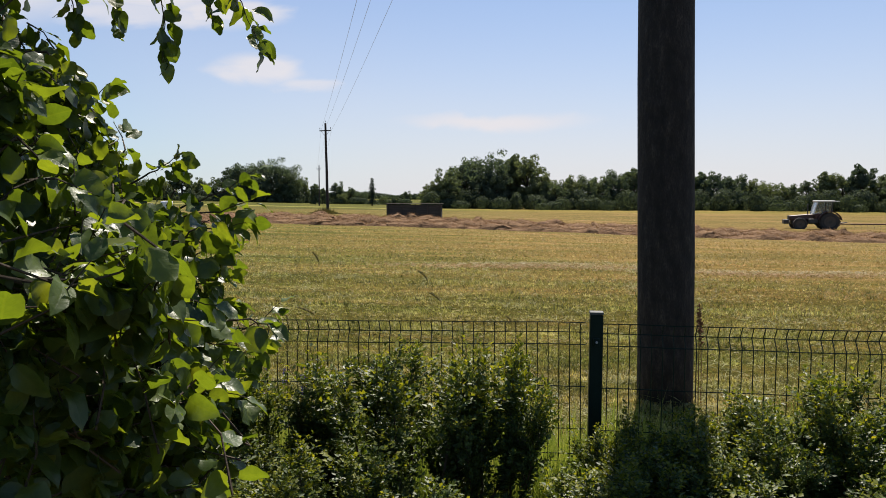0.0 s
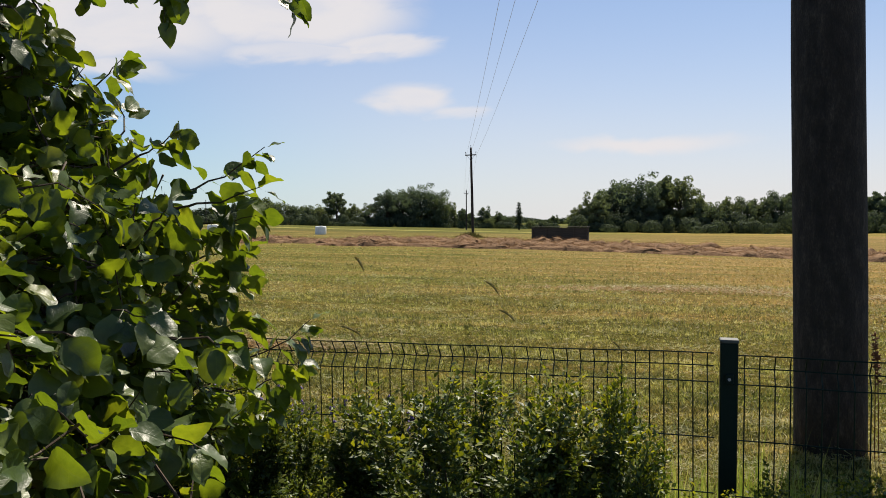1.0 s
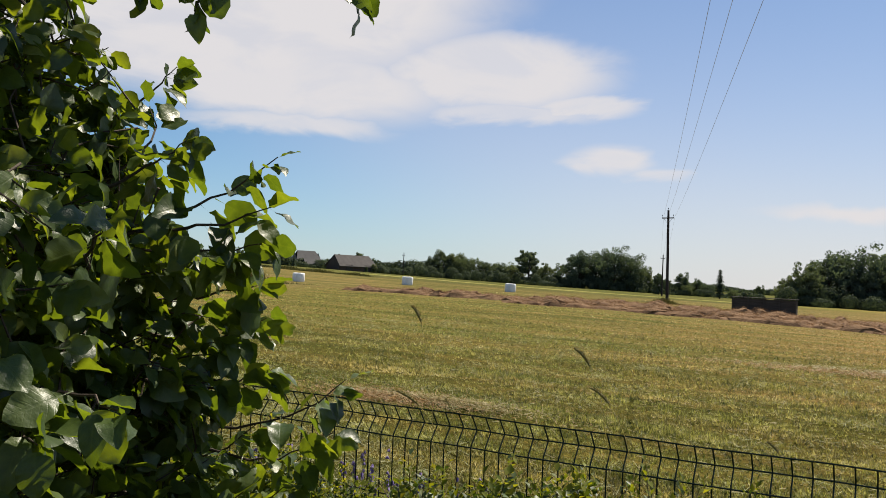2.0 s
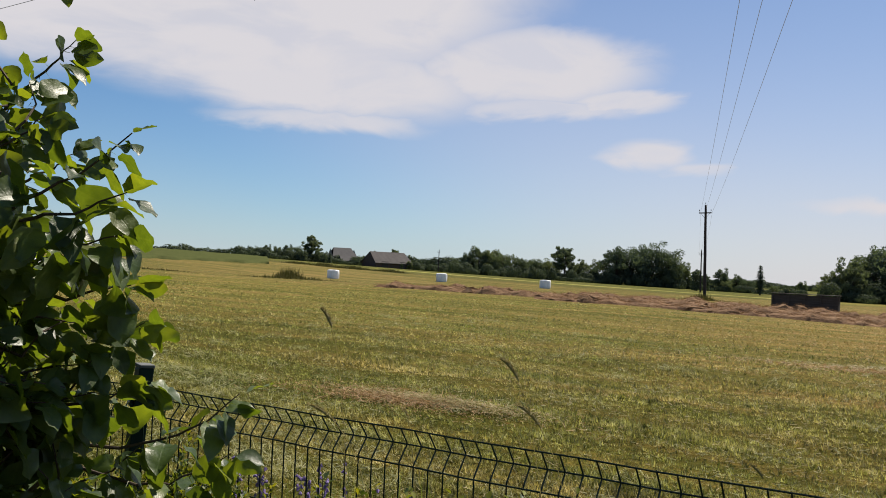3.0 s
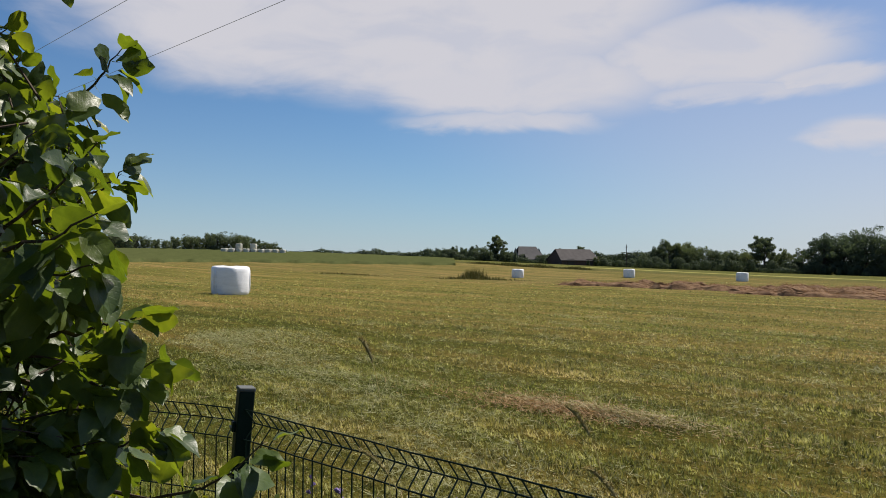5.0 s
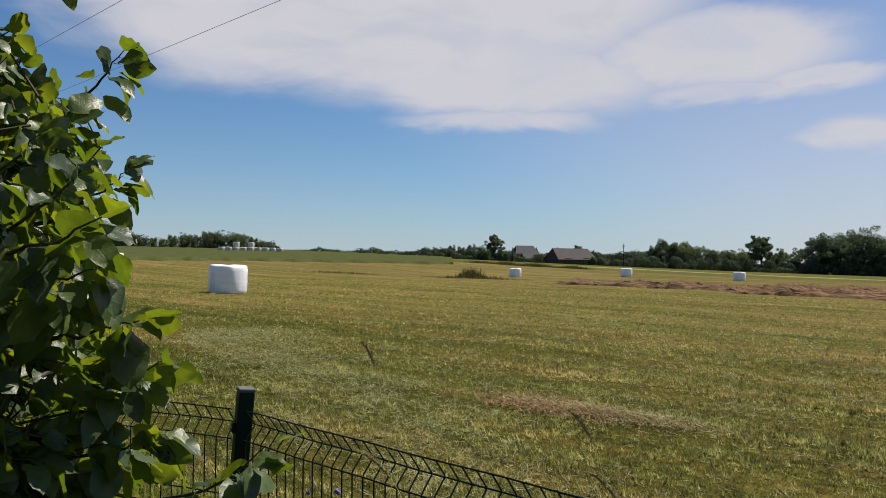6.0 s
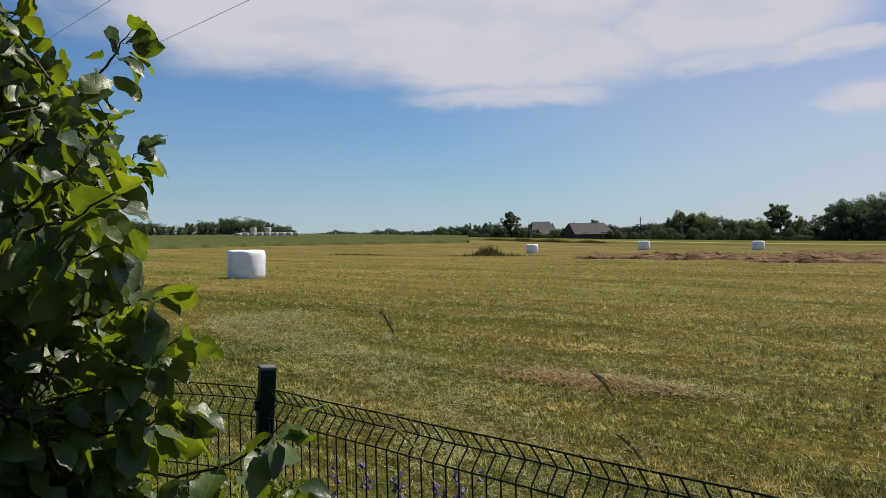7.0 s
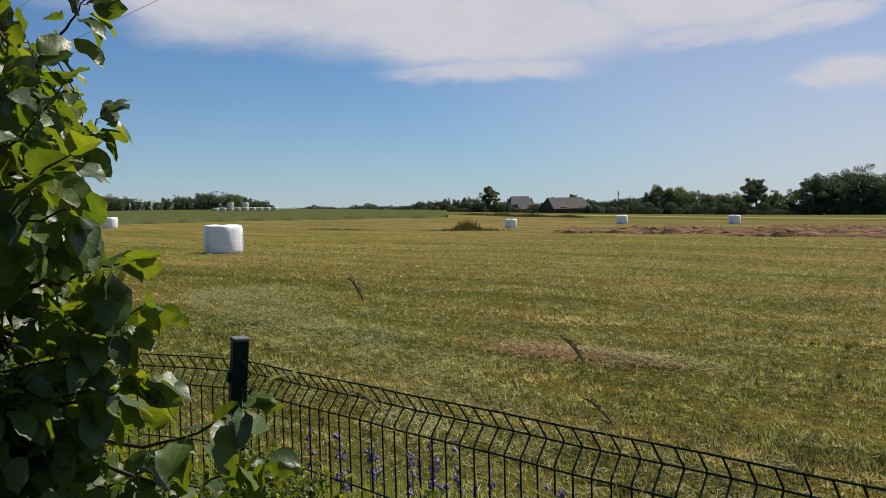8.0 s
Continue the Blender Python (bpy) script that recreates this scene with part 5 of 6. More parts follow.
def build_apple_tree():
    rng = np.random.default_rng(77)
    base = Vector((-2.55, -1.35, gz(-2.55, -1.35)))
    th = empty("apple_tree", (0, 0, 0))
    trunk = [base + Vector((0, 0, -0.1)), base + Vector((0.04, 0.02, 0.35)), base + Vector((0.0, 0.08, 0.75))]
    v, f = tube(trunk, [0.085, 0.07, 0.06], 12)
    link_mesh("trunk", v, f, M_BARK, th, smooth_on=True)
    fork = trunk[-1]
    ends = []
    for i in range(22):
        tip, out = crown_point(rng) if i < 15 else upper_point(rng, False)
        end = Vector(tip - out * 0.16)
        mid = fork.lerp(end, 0.5) + Vector((0, 0, 0.12)) + Vector(rng.standard_normal(3) * 0.07)
        q = [fork, fork.lerp(mid, 0.5) + Vector(rng.standard_normal(3) * 0.02), mid, mid.lerp(end, 0.5) + Vector(rng.standard_normal(3) * 0.04), end]
        v, f = tube(q, [0.032, 0.022, 0.014, 0.009, 0.004], 8)
        link_mesh("limb", v, f, M_BARK, th, smooth_on=True)
        ends += [np.array(q[2]), np.array(q[3]), np.array(q[4])]
    v, f = tube([(-2.3, -1.1, 2.9), (-1.9, -0.85, 3.08), (-1.5, -0.68, 3.15), (-1.1, -0.55, 3.12)], [0.02, 0.016, 0.012, 0.005], 8)
    link_mesh("limb", v, f, M_BARK, th, smooth_on=True)
    ends += [np.array((-1.9, -0.85, 3.08)), np.array((-1.5, -0.68, 3.15))]
    ends = np.array(ends)
    twigs, tubes = [], []   # twigs: points, leaf count, smallest and largest leaf, layer, way out
    counts = {"outer": 1330, "inner": 380, "upper": 330}
    for layer, want in counts.items():
        k = 0
        while k < want:
            p2, out = upper_point(rng) if layer == "upper" else crown_point(rng, layer == "inner")
            gap = math.sin(p2[0] * 11 + 2 * math.sin(p2[2] * 9)) * math.sin(p2[1] * 12 + 1.7 * math.sin(p2[0] * 8)) * math.sin(p2[2] * 10 + 2 * math.sin(p2[1] * 7))
            if layer == "outer" and gap < (0.0 if p2[1] < -2.0 else -0.20):
                continue
            k += 1
            way = out * 0.7 + np.array((0, 0, 0.35)) + 0.5 * rng.standard_normal(3)
            way /= np.linalg.norm(way)
            L = 0.12 + 0.15 * rng.random()
            p0 = p2 - way * L
            p1 = p0 + way * L * 0.5 + rng.standard_normal(3) * 0.022
            twigs.append(((p0, p1, p2), 8, 0.052, 0.090, layer, out))
            if k % 4 == 0 and layer == "outer":
                # a side branch back to the nearest limb
                e = ends[np.argmin(((ends - p0) ** 2).sum(1))]
                if np.linalg.norm(e - p0) < 0.9:
                    tubes.append(tube([e, (e + p0) / 2 + rng.standard_normal(3) * 0.03 + (0, 0, 0.03), p0], [0.007, 0.005, 0.003], 6))
    for pts, n, lo, hi in SPRAYS:
        twigs.append((tuple(np.array(p) for p in pts), n, lo, hi, "spray", np.array((0.3, 0.3, 0.0))))
    rows = {"outer": [], "inner": [], "spray": []}
    for pts, n, lo, hi, layer, out in twigs:
        spray = layer == "spray"
        if spray:
            us = [i / 9 for i in range(10)]
            bend = [curve(pts, u) + rng.standard_normal(3) * 0.004 * (0 < u < 1) for u in us]
            tubes.append(tube(bend, [0.0046 - 0.0034 * u for u in us], 6))
            e = ends[np.argmin(((ends - pts[0]) ** 2).sum(1) + 0.6 * np.abs(ends[:, 2] - pts[0][2]))]
            tubes.append(tube([e, e * 0.6 + pts[0] * 0.4 + rng.standard_normal(3) * 0.02, pts[0] + (pts[0] - pts[1]) * 0.3, pts[0]], [0.009, 0.007, 0.0055, 0.0046], 7))
        elif layer == "outer":
            tubes.append(tube(pts, [0.0032, 0.0024, 0.0012], 5))
        ax = pts[2] - pts[0]
        ax = ax / np.linalg.norm(ax)
        a0 = rng.random() * 6.28
        e1 = np.cross(ax, (0.3, 0.2, 0.93))
        e1 /= np.linalg.norm(e1)
        e2 = np.cross(ax, e1)
        for j in range(n):
            u = (j + 0.6 * rng.random()) / n
            t = 0.12 + 0.88 * u ** 0.7 if spray else 0.10 + 0.90 * u
            q = curve(pts, min(t, 1.0))
            ang = a0 + j * 2.4 + 0.5 * rng.standard_normal()
            o = e1 * math.cos(ang) + e2 * math.sin(ang)
            d = o * (0.95 - 0.5 * u) + ax * (0.35 + 0.7 * u) + np.array((0, 0, -0.55)) + 0.22 * rng.standard_normal(3)
            d /= np.linalg.norm(d)
            nrm = np.array((0.0, 0.12, 0.75)) + 0.38 * out + 0.58 * rng.standard_normal(3)
            s = np.cross(nrm, d)
            s /= np.linalg.norm(s)
            size = (lo + (hi - lo) * rng.random() ** 1.2) * (1.0 - 0.30 * u ** 3)
            rows["inner" if layer == "upper" else layer].append((q + d * 0.30 * size, d, s, size))
    v, f = join_tubes(tubes)
    tagged(link_mesh("twig_mass", v, f, M_TWIG, th), kind="stuff")
    shape, faces = leaf_shape(LEAF_FINE)
    flat, few = leaf_shape(LEAF_COARSE)

    def arrays(r):
        return [np.array(c) for c in zip(*r)]

    # a few leaf meshes of different curl, shared by the leaves that stand out
    meshes = []
    for c in range(9):
        sh = shape.copy()
        b = sh[:, 0] >= 0
        sh[b, 2] += (-0.65 + 0.10 * c) * sh[b, 0] ** 2 + (0.20 * (c % 3) - 0.08) * np.abs(sh[b, 1])
        sh[b, 2] += (0.5 * (c % 2) - 0.25) * sh[b, 0] * sh[b, 1] + 0.12 * np.sin(8 * sh[b, 0] + c * 1.9) * sh[b, 1] ** 2 * 4
        sh[:, 1] *= 0.86 + 0.09 * (c % 4)
        me = bpy.data.meshes.new("leaf")
        me.from_pydata(sh.tolist(), [], faces)
        layer = me.uv_layers.new(name="UVMap")
        layer.data.foreach_set("uv", shape[np.array(faces).ravel(), :2].astype(np.float32).ravel())
        me.polygons.foreach_set("use_smooth", [True] * len(me.polygons))
        me.materials.append(M_APPLE_ONE)
        meshes.append(me)
    P, D, U, S = arrays(rows["spray"])
    for k in range(len(P)):
        o = new("leaf", meshes[k % 9])
        o.parent = th
        m = Matrix((D[k], U[k], np.cross(D[k], U[k]))).transposed().to_4x4()
        o.matrix_basis = Matrix.Translation(P[k]) @ m @ Matrix.Diagonal((S[k], S[k], S[k], 1))
    leaf_mass(rng, "leaves", shape, faces, *arrays(rows["outer"]), th)
    leaf_mass(rng, "inner_leaves", flat, few, *arrays(rows["inner"]), th)
    tagged(th, "leafy apple tree with broad green leaves in backlight", "tree")


# longer shoots that reach out of the crown: three points, leaf count, smallest and largest leaf
SPRAYS = ((((-1.64, -1.07, 1.76), (-1.42, -1.02, 1.80), (-1.27, -0.97, 1.93)), 16, 0.055, 0.088),
          (((-1.55, -1.04, 1.76), (-1.40, -1.00, 1.77), (-1.29, -0.96, 1.82)), 9, 0.065, 0.095),
          (((-1.735, -1.05, 1.86), (-1.62, -1.01, 1.91), (-1.56, -0.97, 1.98)), 17, 0.062, 0.098),
          (((-1.66, -1.06, 1.72), (-1.46, -1.01, 1.70), (-1.31, -0.95, 1.74)), 16, 0.062, 0.100),
          (((-1.685, -1.01, 1.68), (-1.525, -0.95, 1.68), (-1.415, -0.91, 1.71)), 18, 0.062, 0.103),
          (((-1.86, -0.72, 2.85), (-1.66, -0.76, 2.70), (-1.64, -0.90, 2.31)), 17, 0.082, 0.118),
          (((-1.85, -0.5, 2.9), (-1.48, -0.5, 2.76), (-1.39, -0.55, 2.40)), 20, 0.077, 0.113),
          (((-1.9, -0.55, 2.9), (-1.58, -0.6, 2.8), (-1.53, -0.7, 2.5)), 13, 0.072, 0.108),
          (((-2.1, -0.55, 2.85), (-1.98, -0.6, 2.75), (-1.93, -0.66, 2.5)), 14, 0.072, 0.108),
          (((-2.2, -0.7, 2.8), (-2.1, -0.7, 2.7), (-2.08, -0.72, 2.48)), 14, 0.072, 0.108),
          (((-1.68, -0.77, 1.26), (-1.42, -0.70, 1.26), (-1.29, -0.65, 1.41)), 15, 0.067, 0.098),
          (((-1.66, -0.76, 1.2), (-1.48, -0.68, 1.14), (-1.36, -0.60, 1.26)), 17, 0.062, 0.093),
          (((-1.72, -0.75, 1.08), (-1.54, -0.7, 1.02), (-1.44, -0.66, 1.12)), 17, 0.062, 0.093),
          (((-1.86, -0.78, 1.12), (-1.66, -0.74, 1.14), (-1.52, -0.71, 1.28)), 15, 0.062, 0.093),
          (((-1.84, -0.84, 0.98), (-1.66, -0.78, 0.96), (-1.46, -0.70, 1.08)), 16, 0.062, 0.093),
          (((-1.80, -0.92, 1.02), (-1.68, -0.88, 1.04), (-1.60, -0.82, 1.18)), 14, 0.062, 0.093),
          (((-1.78, -0.86, 0.86), (-1.62, -0.80, 0.84), (-1.48, -0.75, 0.95)), 16, 0.062, 0.093),
          (((-1.70, -0.98, 1.12), (-1.58, -0.95, 1.12), (-1.50, -0.90, 1.22)), 14, 0.062, 0.093),
          (((-1.6, -0.84, 1.1), (-1.52, -0.84, 1.05), (-1.44, -0.84, 1.14)), 17, 0.062, 0.093),
          (((-1.62, -0.91, 1.5), (-1.52, -0.85, 1.5), (-1.44, -0.79, 1.56)), 14, 0.067, 0.103),
          (((-1.62, -0.91, 1.6), (-1.52, -0.87, 1.62), (-1.44, -0.83, 1.64)), 14, 0.067, 0.103),
          (((-1.62, -0.93, 1.38), (-1.52, -0.85, 1.36), (-1.43, -0.79, 1.44)), 14, 0.067, 0.103),
          (((-1.35, -1.46, 1.45), (-1.15, -1.52, 1.5), (-1.02, -1.54, 1.46)), 8, 0.065, 0.090),
          (((-1.5, -1.45, 1.38), (-1.3, -1.52, 1.44), (-1.12, -1.6, 1.42)), 10, 0.075, 0.102),
          (((-1.5, -1.5, 1.5), (-1.32, -1.58, 1.56), (-1.15, -1.66, 1.54)), 10, 0.075, 0.102),
          (((-1.5, -1.42, 1.22), (-1.28, -1.48, 1.28), (-1.1, -1.56, 1.26)), 10, 0.075, 0.102),
          (((-1.5, -1.6, 1.32), (-1.3, -1.66, 1.36), (-1.18, -1.72, 1.32)), 9, 0.075, 0.102),
          (((-1.45, -1.3, 1.66), (-1.36, -1.36, 1.72), (-1.28, -1.38, 1.76)), 8, 0.077, 0.108),
          (((-2.10, -0.74, 2.10), (-2.04, -0.68, 2.20), (-1.99, -0.64, 2.28)), 14, 0.067, 0.098),
          (((-2.06, -0.76, 1.86), (-2.0, -0.68, 1.92), (-1.96, -0.64, 1.97)), 13, 0.067, 0.098))
build_apple_tree()


# ---- grass ----
def blades(rng, x, y, length, width, lean):
    n = len(x)
    z = ground_z(x, y)
    p = np.stack([x, y, z - 0.01], 1)
    a = rng.random(n) * 2 * np.pi
    side = np.stack([np.cos(a), np.sin(a), np.zeros(n)], 1)
    b = rng.random(n) * 2 * np.pi
    tip = np.stack([np.cos(b) * lean, np.sin(b) * lean, np.sqrt(np.maximum(1 - lean ** 2, 0.02))], 1)
    return np.stack([p - side * width[:, None] / 2, p + side * width[:, None] / 2, p + tip * length[:, None]], 1)


PATCHES = ((-4.4, 4.22, 0.40, 0.14, 2300), (-4.3, 4.3, 0.85, 0.30, 1600), (-0.3, 12.0, 1.5, 0.22, 2600), (4.6, 11.6, 1.5, 0.22, 2600))


def build_grass():
    rng = np.random.default_rng(91)
    # clipped meadow: tufts of short bent blades, density falling with distance
    def sown(n, r0, r1):
        az = np.radians(rng.uniform(-80, 32, n))
        r = np.exp(rng.uniform(math.log(r0), math.log(r1), n))
        x, y = r * np.sin(az) - 0.1, r * np.cos(az) - 1.6
        return x[y > 0.3], y[y > 0.3], r[y > 0.3]

    def sward(x, y):
        """Evenness of the cut: swaths along the mowing, clumps and thin spots."""
        rows = np.sin(y * 3.1 + 0.7 * np.sin(x * 0.35) + 0.5 * np.sin(x * 1.7)) + 0.7 * np.sin(y * 7.3 + np.sin(x * 0.9) + 0.4 * np.sin(y * 0.7))
        clump = np.sin(x * 2.1 + 2 * np.sin(y * 1.3)) * np.sin(y * 3.3 + 1.5 * np.sin(x * 1.1)) + 0.8 * np.sin(x * 9 + 3 * np.sin(y * 5)) * np.sin(y * 13 + 2 * np.sin(x * 4))
        return 0.24 * rows + 0.42 * clump

    parts = [sown(100000, 2.2, 11), sown(70000, 2.2, 105), sown(56000, 6, 45), sown(46000, 9, 60)]
    x, y, r = (np.concatenate(q) for q in zip(*parts))
    keep = rng.random(len(x)) < 0.70 + 0.46 * sward(x, y)
    x, y, r = x[keep], y[keep], r[keep]
    # each tuft: four blades fanned out from one root
    k, m = 4, len(x)
    tall = (0.026 + 0.036 * rng.random(m) ** 1.4) * (1 + 0.45 * sward(x, y)) * (1 + r / 45)
    a = (np.arange(k) * 2 * np.pi / k + 6.28 * rng.random((m, 1)) + 0.5 * rng.standard_normal((m, k)))
    lean = np.clip(0.25 + 0.65 * rng.random((m, k)) + (r / 120)[:, None], 0, 0.96)
    L = tall[:, None] * (0.55 + 0.6 * rng.random((m, k)))
    co = np.zeros((m, 1 + 2 * k, 3))
    co[...] = np.stack([x, y, ground_z(x, y) - 0.008], 1)[:, None]
    w = (0.0060 + 0.00085 * r)[:, None] * (0.6 + 0.8 * rng.random((m, k)))
    co[:, 1::2, 0] -= w * np.sin(a)
    co[:, 1::2, 1] += w * np.cos(a)
    co[:, 2::2, 0] += np.cos(a) * lean * L
    co[:, 2::2, 1] += np.sin(a) * lean * L
    co[:, 2::2, 2] += np.sqrt(1 - lean ** 2) * L
    fan = [(0, 1 + 2 * q, 2 + 2 * q) for q in range(k)]
    dry = (y + 5 * np.sin(x * 0.23) + 4 * rng.standard_normal(m) > 13) & (x + 6 * np.sin(y * 0.3) + 5 * rng.standard_normal(m) > -13)
    tagged(grid_soup("mown_grass", co[~dry], fan, M_GRASS), "short mown meadow grass, olive green with dry blades", "grass", kind="stuff")
    tagged(grid_soup("dry_stubble", co[dry], fan, M_STUBBLE), "dry tan stubble of the mown meadow", "grass", kind="stuff")

    def litter(name, mat, label, n, xc, yc, wx, wy, rise):
        """Loose cut stems strewn over an oval patch."""
        x, y = xc + rng.standard_normal(n) * wx, yc + rng.standard_normal(n) * wy
        r = np.hypot(x, y + 1.6)
        a = rng.standard_normal(n) * 0.7 + np.where(rng.random(n) < 0.5, 0, np.pi)
        L = (0.02 + 0.05 * rng.random(n) ** 2) * (1 + r / 80)
        z = ground_z(x, y) + 0.004 + rise * rng.random(n)
        p = np.stack([x, y, z], 1)
        d = np.stack([np.cos(a), np.sin(a), 0.3 * rng.standard_normal(n)], 1)
        s = np.stack([-np.sin(a), np.cos(a), 0.5 * rng.standard_normal(n)], 1)
        w = (0.0016 + 0.0004 * r)[:, None] / 2
        co = np.stack([p - s * w, p + s * w, p + d * L[:, None] + s * w, p + d * L[:, None] - s * w], 1)
        tagged(tri_soup(name, co, mat, None, 4), label, "straw", kind="stuff")

    # cut stems all over in loose bands
    n = 90000
    az = np.radians(rng.uniform(-80, 32, n))
    r = np.exp(rng.uniform(math.log(2.2), math.log(26), n))
    x, y = r * np.sin(az) - 0.1, r * np.cos(az) - 1.6
    band = np.sin(y * 1.45 + 0.9 * np.sin(x * 0.31) + 0.5 * np.sin(x * 1.3)) + 0.5 * np.sin(y * 5.1 + np.sin(x * 0.9)) + 0.6 * np.sin(x * 0.8 + y * 0.6)
    keep = (y > 0.6) & (rng.random(n) < 0.22 + 0.10 * band)
    x, y, r = x[keep], y[keep], r[keep]
    m = len(x)
    a = rng.standard_normal(m) * 0.7 + np.where(rng.random(m) < 0.5, 0, np.pi)
    L = (0.022 + 0.05 * rng.random(m) ** 2) * (1 + r / 80)
    z = ground_z(x, y) + 0.008 + 0.035 * rng.random(m)
    p = np.stack([x, y, z], 1)
    d = np.stack([np.cos(a), np.sin(a), 0.25 * rng.standard_normal(m)], 1)
    s = np.stack([-np.sin(a), np.cos(a), 0.5 * rng.standard_normal(m)], 1)
    w = (0.0014 + 0.00028 * r)[:, None] / 2
    co = np.stack([p - s * w, p + s * w, p + d * L[:, None] + s * w, p + d * L[:, None] - s * w], 1)
    tagged(tri_soup("cut_straw", co, M_STRAW, None, 4), "pale dry cut stems lying on the mown meadow", "straw", kind="stuff")
    # loose clumps of cut grass, thickest in the swath beside the fence
    nc, per = 900, 36
    cx = rng.uniform(-13, 3, nc)
    cy = np.where(rng.random(nc) < 0.55, 1.7 + 0.55 * rng.standard_normal(nc) + 0.25 * np.sin(cx * 0.7), 0.8 + 13 * rng.random(nc) ** 1.5) - np.where(cx < -2.5, (cx + 2.5) * 0.4, 0)
    x = np.repeat(cx, per) + rng.standard_normal(nc * per) * np.repeat(0.05 + 0.16 * rng.random(nc), per)
    y = np.repeat(cy, per) + rng.standard_normal(nc * per) * np.repeat(0.03 + 0.07 * rng.random(nc), per)
    m = nc * per
    r = np.hypot(x, y + 1.6)
    a = rng.random(m) * 2 * np.pi
    L = 0.035 + 0.085 * rng.random(m)
    p = np.stack([x, y, ground_z(x, y) + 0.015 + 0.055 * rng.random(m)], 1)
    d = np.stack([np.cos(a), np.sin(a), 0.35 * rng.standard_normal(m)], 1)
    s = np.stack([-np.sin(a), np.cos(a), 0.6 * rng.standard_normal(m)], 1)
    w = (0.0026 + 0.00025 * r)[:, None] / 2
    co = np.stack([p - s * w, p + s * w, p + d * L[:, None]], 1)
    tagged(tri_soup("cut_grass", co, M_CUT), "loose pale clumps of cut grass on the meadow", "grass", kind="stuff")
    brown = "patch of reddish-brown dry hay left on the mown meadow"
    for xc, yc, wx, wy, n in PATCHES:
        litter("hay_litter", M_HAY, brown, n, xc, yc, wx, wy, 0.065)
    for xc, yc, wx, wy, n, beside in ((-3.9, 4.30, 0.5, 0.07, 2600, "beside the brown patch"), (-0.4, 12.5, 1.2, 0.10, 2400, "across the meadow"), (4.6, 12.2, 1.5, 0.10, 2600, "across the meadow")):
        litter("straw_streak", M_STRAW, "pale streak of dry straw " + beside, n, xc, yc, wx, wy, 0.085)
    # uncut strip along the fence
    n = 88000
    x = rng.uniform(-9, 7, n)
    x = x[rng.random(n) < np.clip(np.minimum(x + 9, 7 - x) / 3, 0, 1)]
    n = len(x)
    y = np.abs(rng.standard_normal(n)) * 0.42 - 0.14 - np.where(x < -2.5, (-2.5 - x) * math.tan(radians(LEG)), 0)
    h = (0.16 + 0.32 * rng.random(n)) * (0.65 + 0.5 * (np.sin(x * 2.3) * np.sin(x * 5.7 + 1) * 0.5 + 0.5))
    co = blades(rng, x, y, h, 0.004 + 0.004 * rng.random(n), 0.45 * rng.random(n))
    tagged(tri_soup("tall_grass", co, M_TALLGRASS), "uncut green grass along the foot of the fence", "grass", kind="stuff")


build_grass()


def build_weeds():
    """Clump of taller weeds on the meadow, and a thin line of them."""
    rng = np.random.default_rng(17)
    for az, d, w, h, n, bend in ((-43.6, 78, 2.6, 1.0, 900, 0.5), (-43.4, 77.5, 7.0, 0.35, 900, 0.9), (-52.5, 84, 7.0, 0.22, 380, 0.95), (-14.75, 77.5, 2.0, 0.6, 700, 0.5)):
        x0, y0 = polar(az, d)
        x = x0 + rng.standard_normal(n) * w * 0.35
        y = y0 - 1.6 + rng.standard_normal(n) * w * 0.2
        hh = h * (0.4 + 0.8 * rng.random(n)) * np.exp(-((x - x0) / (w * 0.55)) ** 2)
        co = blades(rng, x, y, hh * (0.6 + 0.7 * rng.random(n)) + 0.08, 0.05 + 0.05 * rng.random(n), bend * rng.random(n) ** 0.7)
        tagged(tri_soup("weed_clump", co, M_WEED), "clump of uncut weeds standing on the meadow", "weeds", kind="stuff")
    # belt of tall dry grass in front of the farm
    n = 5200
    t = rng.random(n)
    x = -118 + 30 * t + rng.standard_normal(n) * 0.6
    y = 121.5 + rng.standard_normal(n) * 0.9 + 1.2 * np.sin(t * 9)
    co = blades(rng, x, y, (0.35 + 0.55 * rng.random(n)) * (0.7 + 0.4 * np.sin(t * 23)) * np.sin(np.pi * np.clip(t, 0.02, 0.98)) ** 0.3, 0.08 + 0.08 * rng.random(n), 0.6 * rng.random(n))
    tagged(tri_soup("dry_grass_belt", co, M_WEED), "belt of tall dry grass in front of the farm", "grass", kind="stuff")


build_weeds()


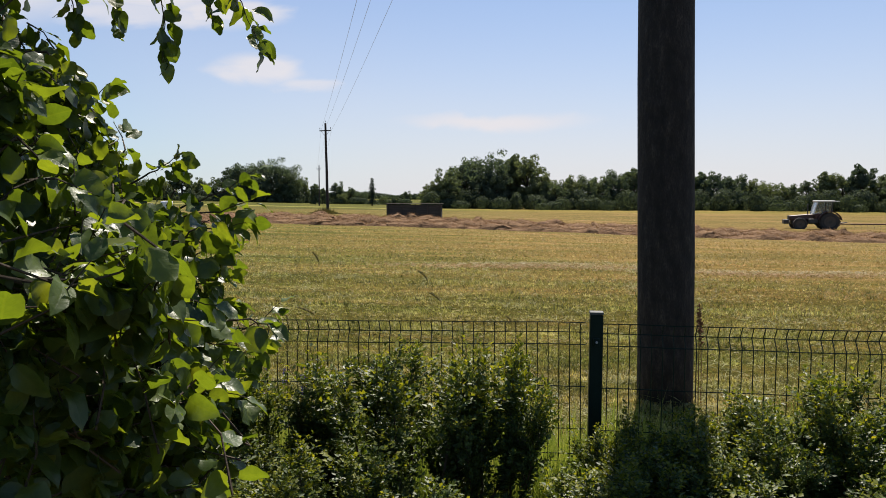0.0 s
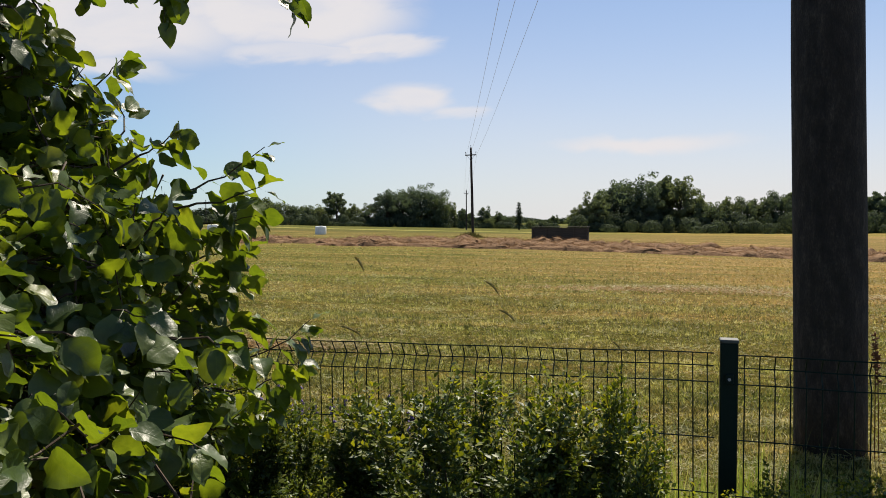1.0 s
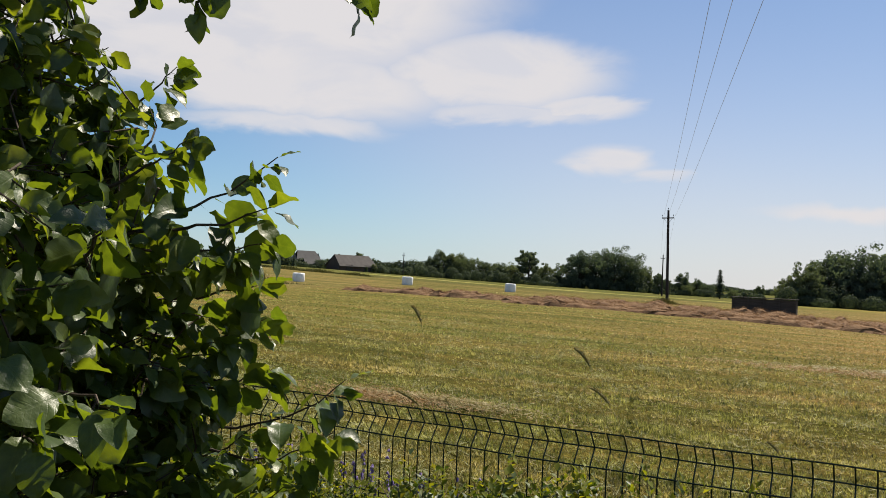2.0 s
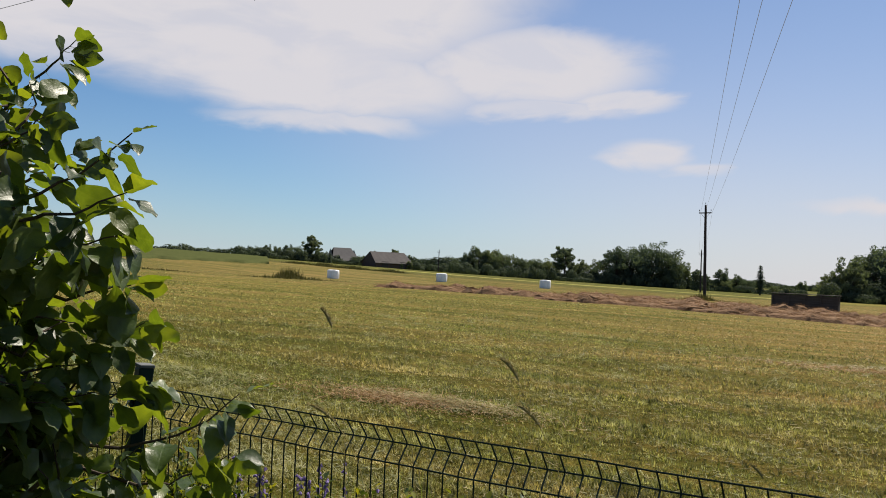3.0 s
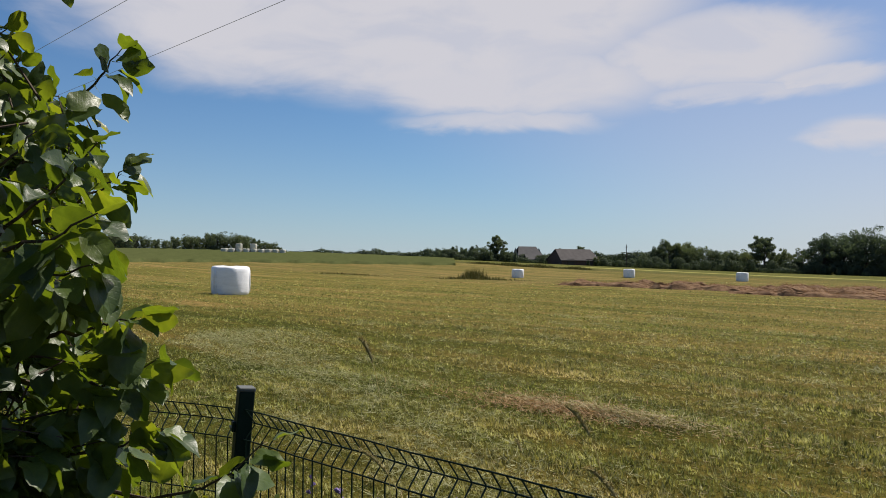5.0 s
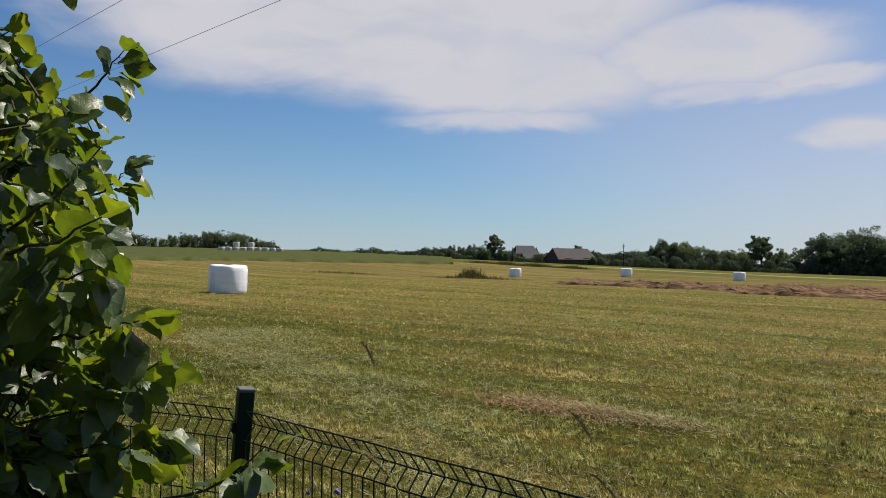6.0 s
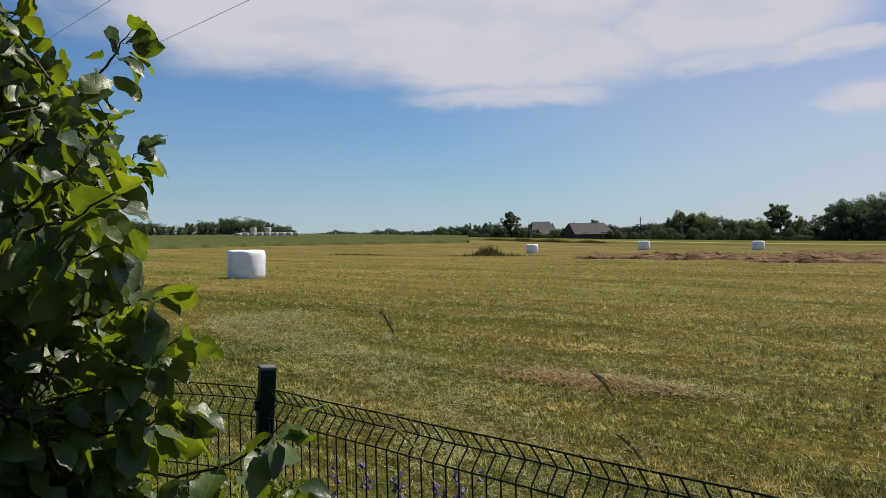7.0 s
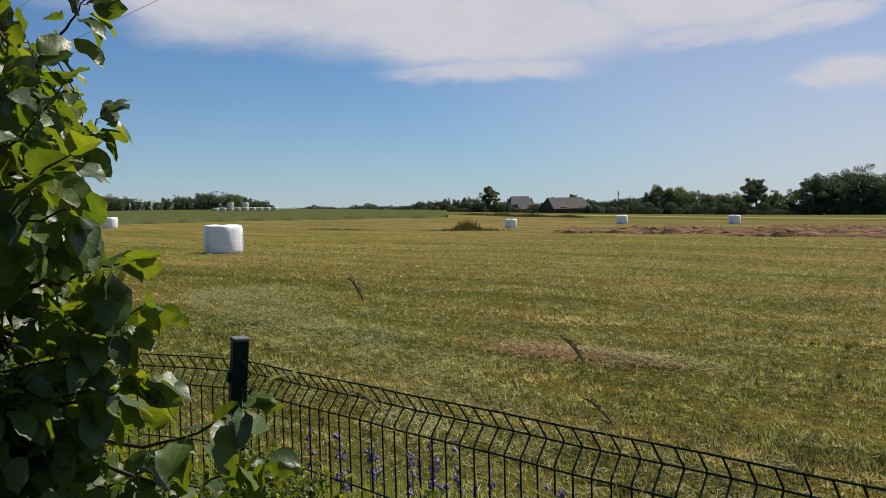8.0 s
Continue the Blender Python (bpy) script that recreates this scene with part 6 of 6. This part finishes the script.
def build_stalks():
    """Tall bent grass stalks with seed heads, and violet flower spikes at the fence."""
    rng = random.Random(3)
    for x, y, tx, ty, tz in STALKS:
        th = empty("grass_stalk", (0, 0, 0))
        z = gz(x, y)
        a, c = Vector((x, y, z)), Vector((tx, ty, tz))
        m = Vector((x + (tx - x) * 0.10, y + (ty - y) * 0.10, z + (tz - z) * 0.98))
        pts = [a * (1 - t) ** 2 + m * 2 * t * (1 - t) + c * t * t for t in (0, 0.2, 0.4, 0.55, 0.7, 0.78, 0.85, 0.9, 0.95, 1.0)]
        v, f = tube(pts, [0.0009, 0.0008, 0.0007, 0.0007, 0.0006, 0.0006, 0.0006, 0.0006, 0.0006, 0.0005], 5)
        link_mesh("stem", v, f, M_STALK, th)
        head = []
        for i in range(70):
            t = 0.84 + 0.16 * i / 70
            p = a * (1 - t) ** 2 + m * 2 * t * (1 - t) + c * t * t
            dirn = Vector((rng.uniform(-1, 1), rng.uniform(-1, 1), rng.uniform(0, 1.2))).normalized()
            head.append(tube([p, p + dirn * 0.0075], [0.0016, 0.0006], 4))
        v, f = join_tubes(head)
        spine = [a * (1 - t) ** 2 + m * 2 * t * (1 - t) + c * t * t for t in (0.83, 0.86, 0.9, 0.94, 0.97, 1.0)]
        v, f = join_tubes([(v, f), tube(spine, [0.001, 0.0030, 0.0036, 0.0034, 0.0026, 0.0008], 7)])
        link_mesh("seed_head", v, f, M_STALK, th)
        tagged(th, "thin dry grass stalk with a seed head", "grass stalk", "tall stalks by the fence")
    for i in range(28):
        x = -2.35 + 1.1 * rng.random() if i < 26 else -1.3 + 0.9 * rng.random()
        y = 0.14 + 0.32 * rng.random()
        th = empty("violet_flower", (x, y, gz(x, y)))
        h = 0.46 + 0.20 * rng.random()
        v, f = tube([(0, 0, 0), (0.01, 0, h * 0.5), (0.02 * rng.uniform(-1, 1), 0, h)], [0.002, 0.0017, 0.0012], 5)
        link_mesh("stem", v, f, M_TALLGRASS, th)
        petals = []
        for k in range(rng.randint(6, 11)):
            zz = h * rng.uniform(0.72, 1.0)
            a, r = rng.random() * 6.28, rng.uniform(0.010, 0.024)
            petals.append(tube([(0, 0, zz - 0.004), (0.6 * r * math.cos(a), 0.6 * r * math.sin(a), zz + 0.004), (r * math.cos(a), r * math.sin(a), zz + rng.uniform(-0.006, 0.004))], [0.0015, 0.0075, 0.003], 5))
        v, f = join_tubes(petals)
        tagged(link_mesh("petals", v, f, M_VIOLET, th), kind="stuff")
        tagged(th, "violet wild flower spike in the grass at the fence", "flower", "violet flowers by the fence")


STALKS = ((-0.62, -0.40, -0.77, -0.42, 1.52), (-1.10, -0.46, -1.20, -0.50, 1.60), (-0.98, -0.40, -1.30, -0.42, 1.36), (-0.52, -0.42, -0.73, -0.42, 1.43), (-0.30, 0.35, -0.42, 0.35, 1.22), (-1.5, 0.4, -1.62, 0.45, 1.20))
build_stalks()


def build_dock():
    """A dried brown seed stalk standing beside the thick pole."""
    rng = random.Random(12)
    x, y = 0.885, 1.9
    th = empty("dried_weed", (x, y, gz(x, y)))
    for k in range(2):
        lean, h = rng.uniform(-0.04, 0.04), 0.72 - 0.12 * k
        v, f = tube([(0.02 * k, 0, -0.02), (0.02 * k + lean * 0.4, 0, h * 0.5), (0.02 * k + lean, 0.01, h)], [0.0035, 0.003, 0.0015], 6)
        link_mesh("stem", v, f, M_DOCK, th)
        seeds = []
        for i in range(60):
            t = 0.72 + 0.28 * rng.random()
            p = Vector((0.02 * k + lean * t, 0.01 * t, h * t))
            d = Vector((rng.uniform(-1, 1), rng.uniform(-1, 1), rng.uniform(-0.3, 0.8))).normalized()
            seeds.append(tube([p, p + d * 0.012, p + d * 0.022], [0.001, 0.005, 0.0015], 5))
        v, f = join_tubes(seeds)
        tagged(link_mesh("seed_cluster", v, f, M_DOCK, th), "reddish-brown dry seeds")
    tagged(th, "dried reddish-brown seed stalk beside the thick pole", "weed")


build_dock()
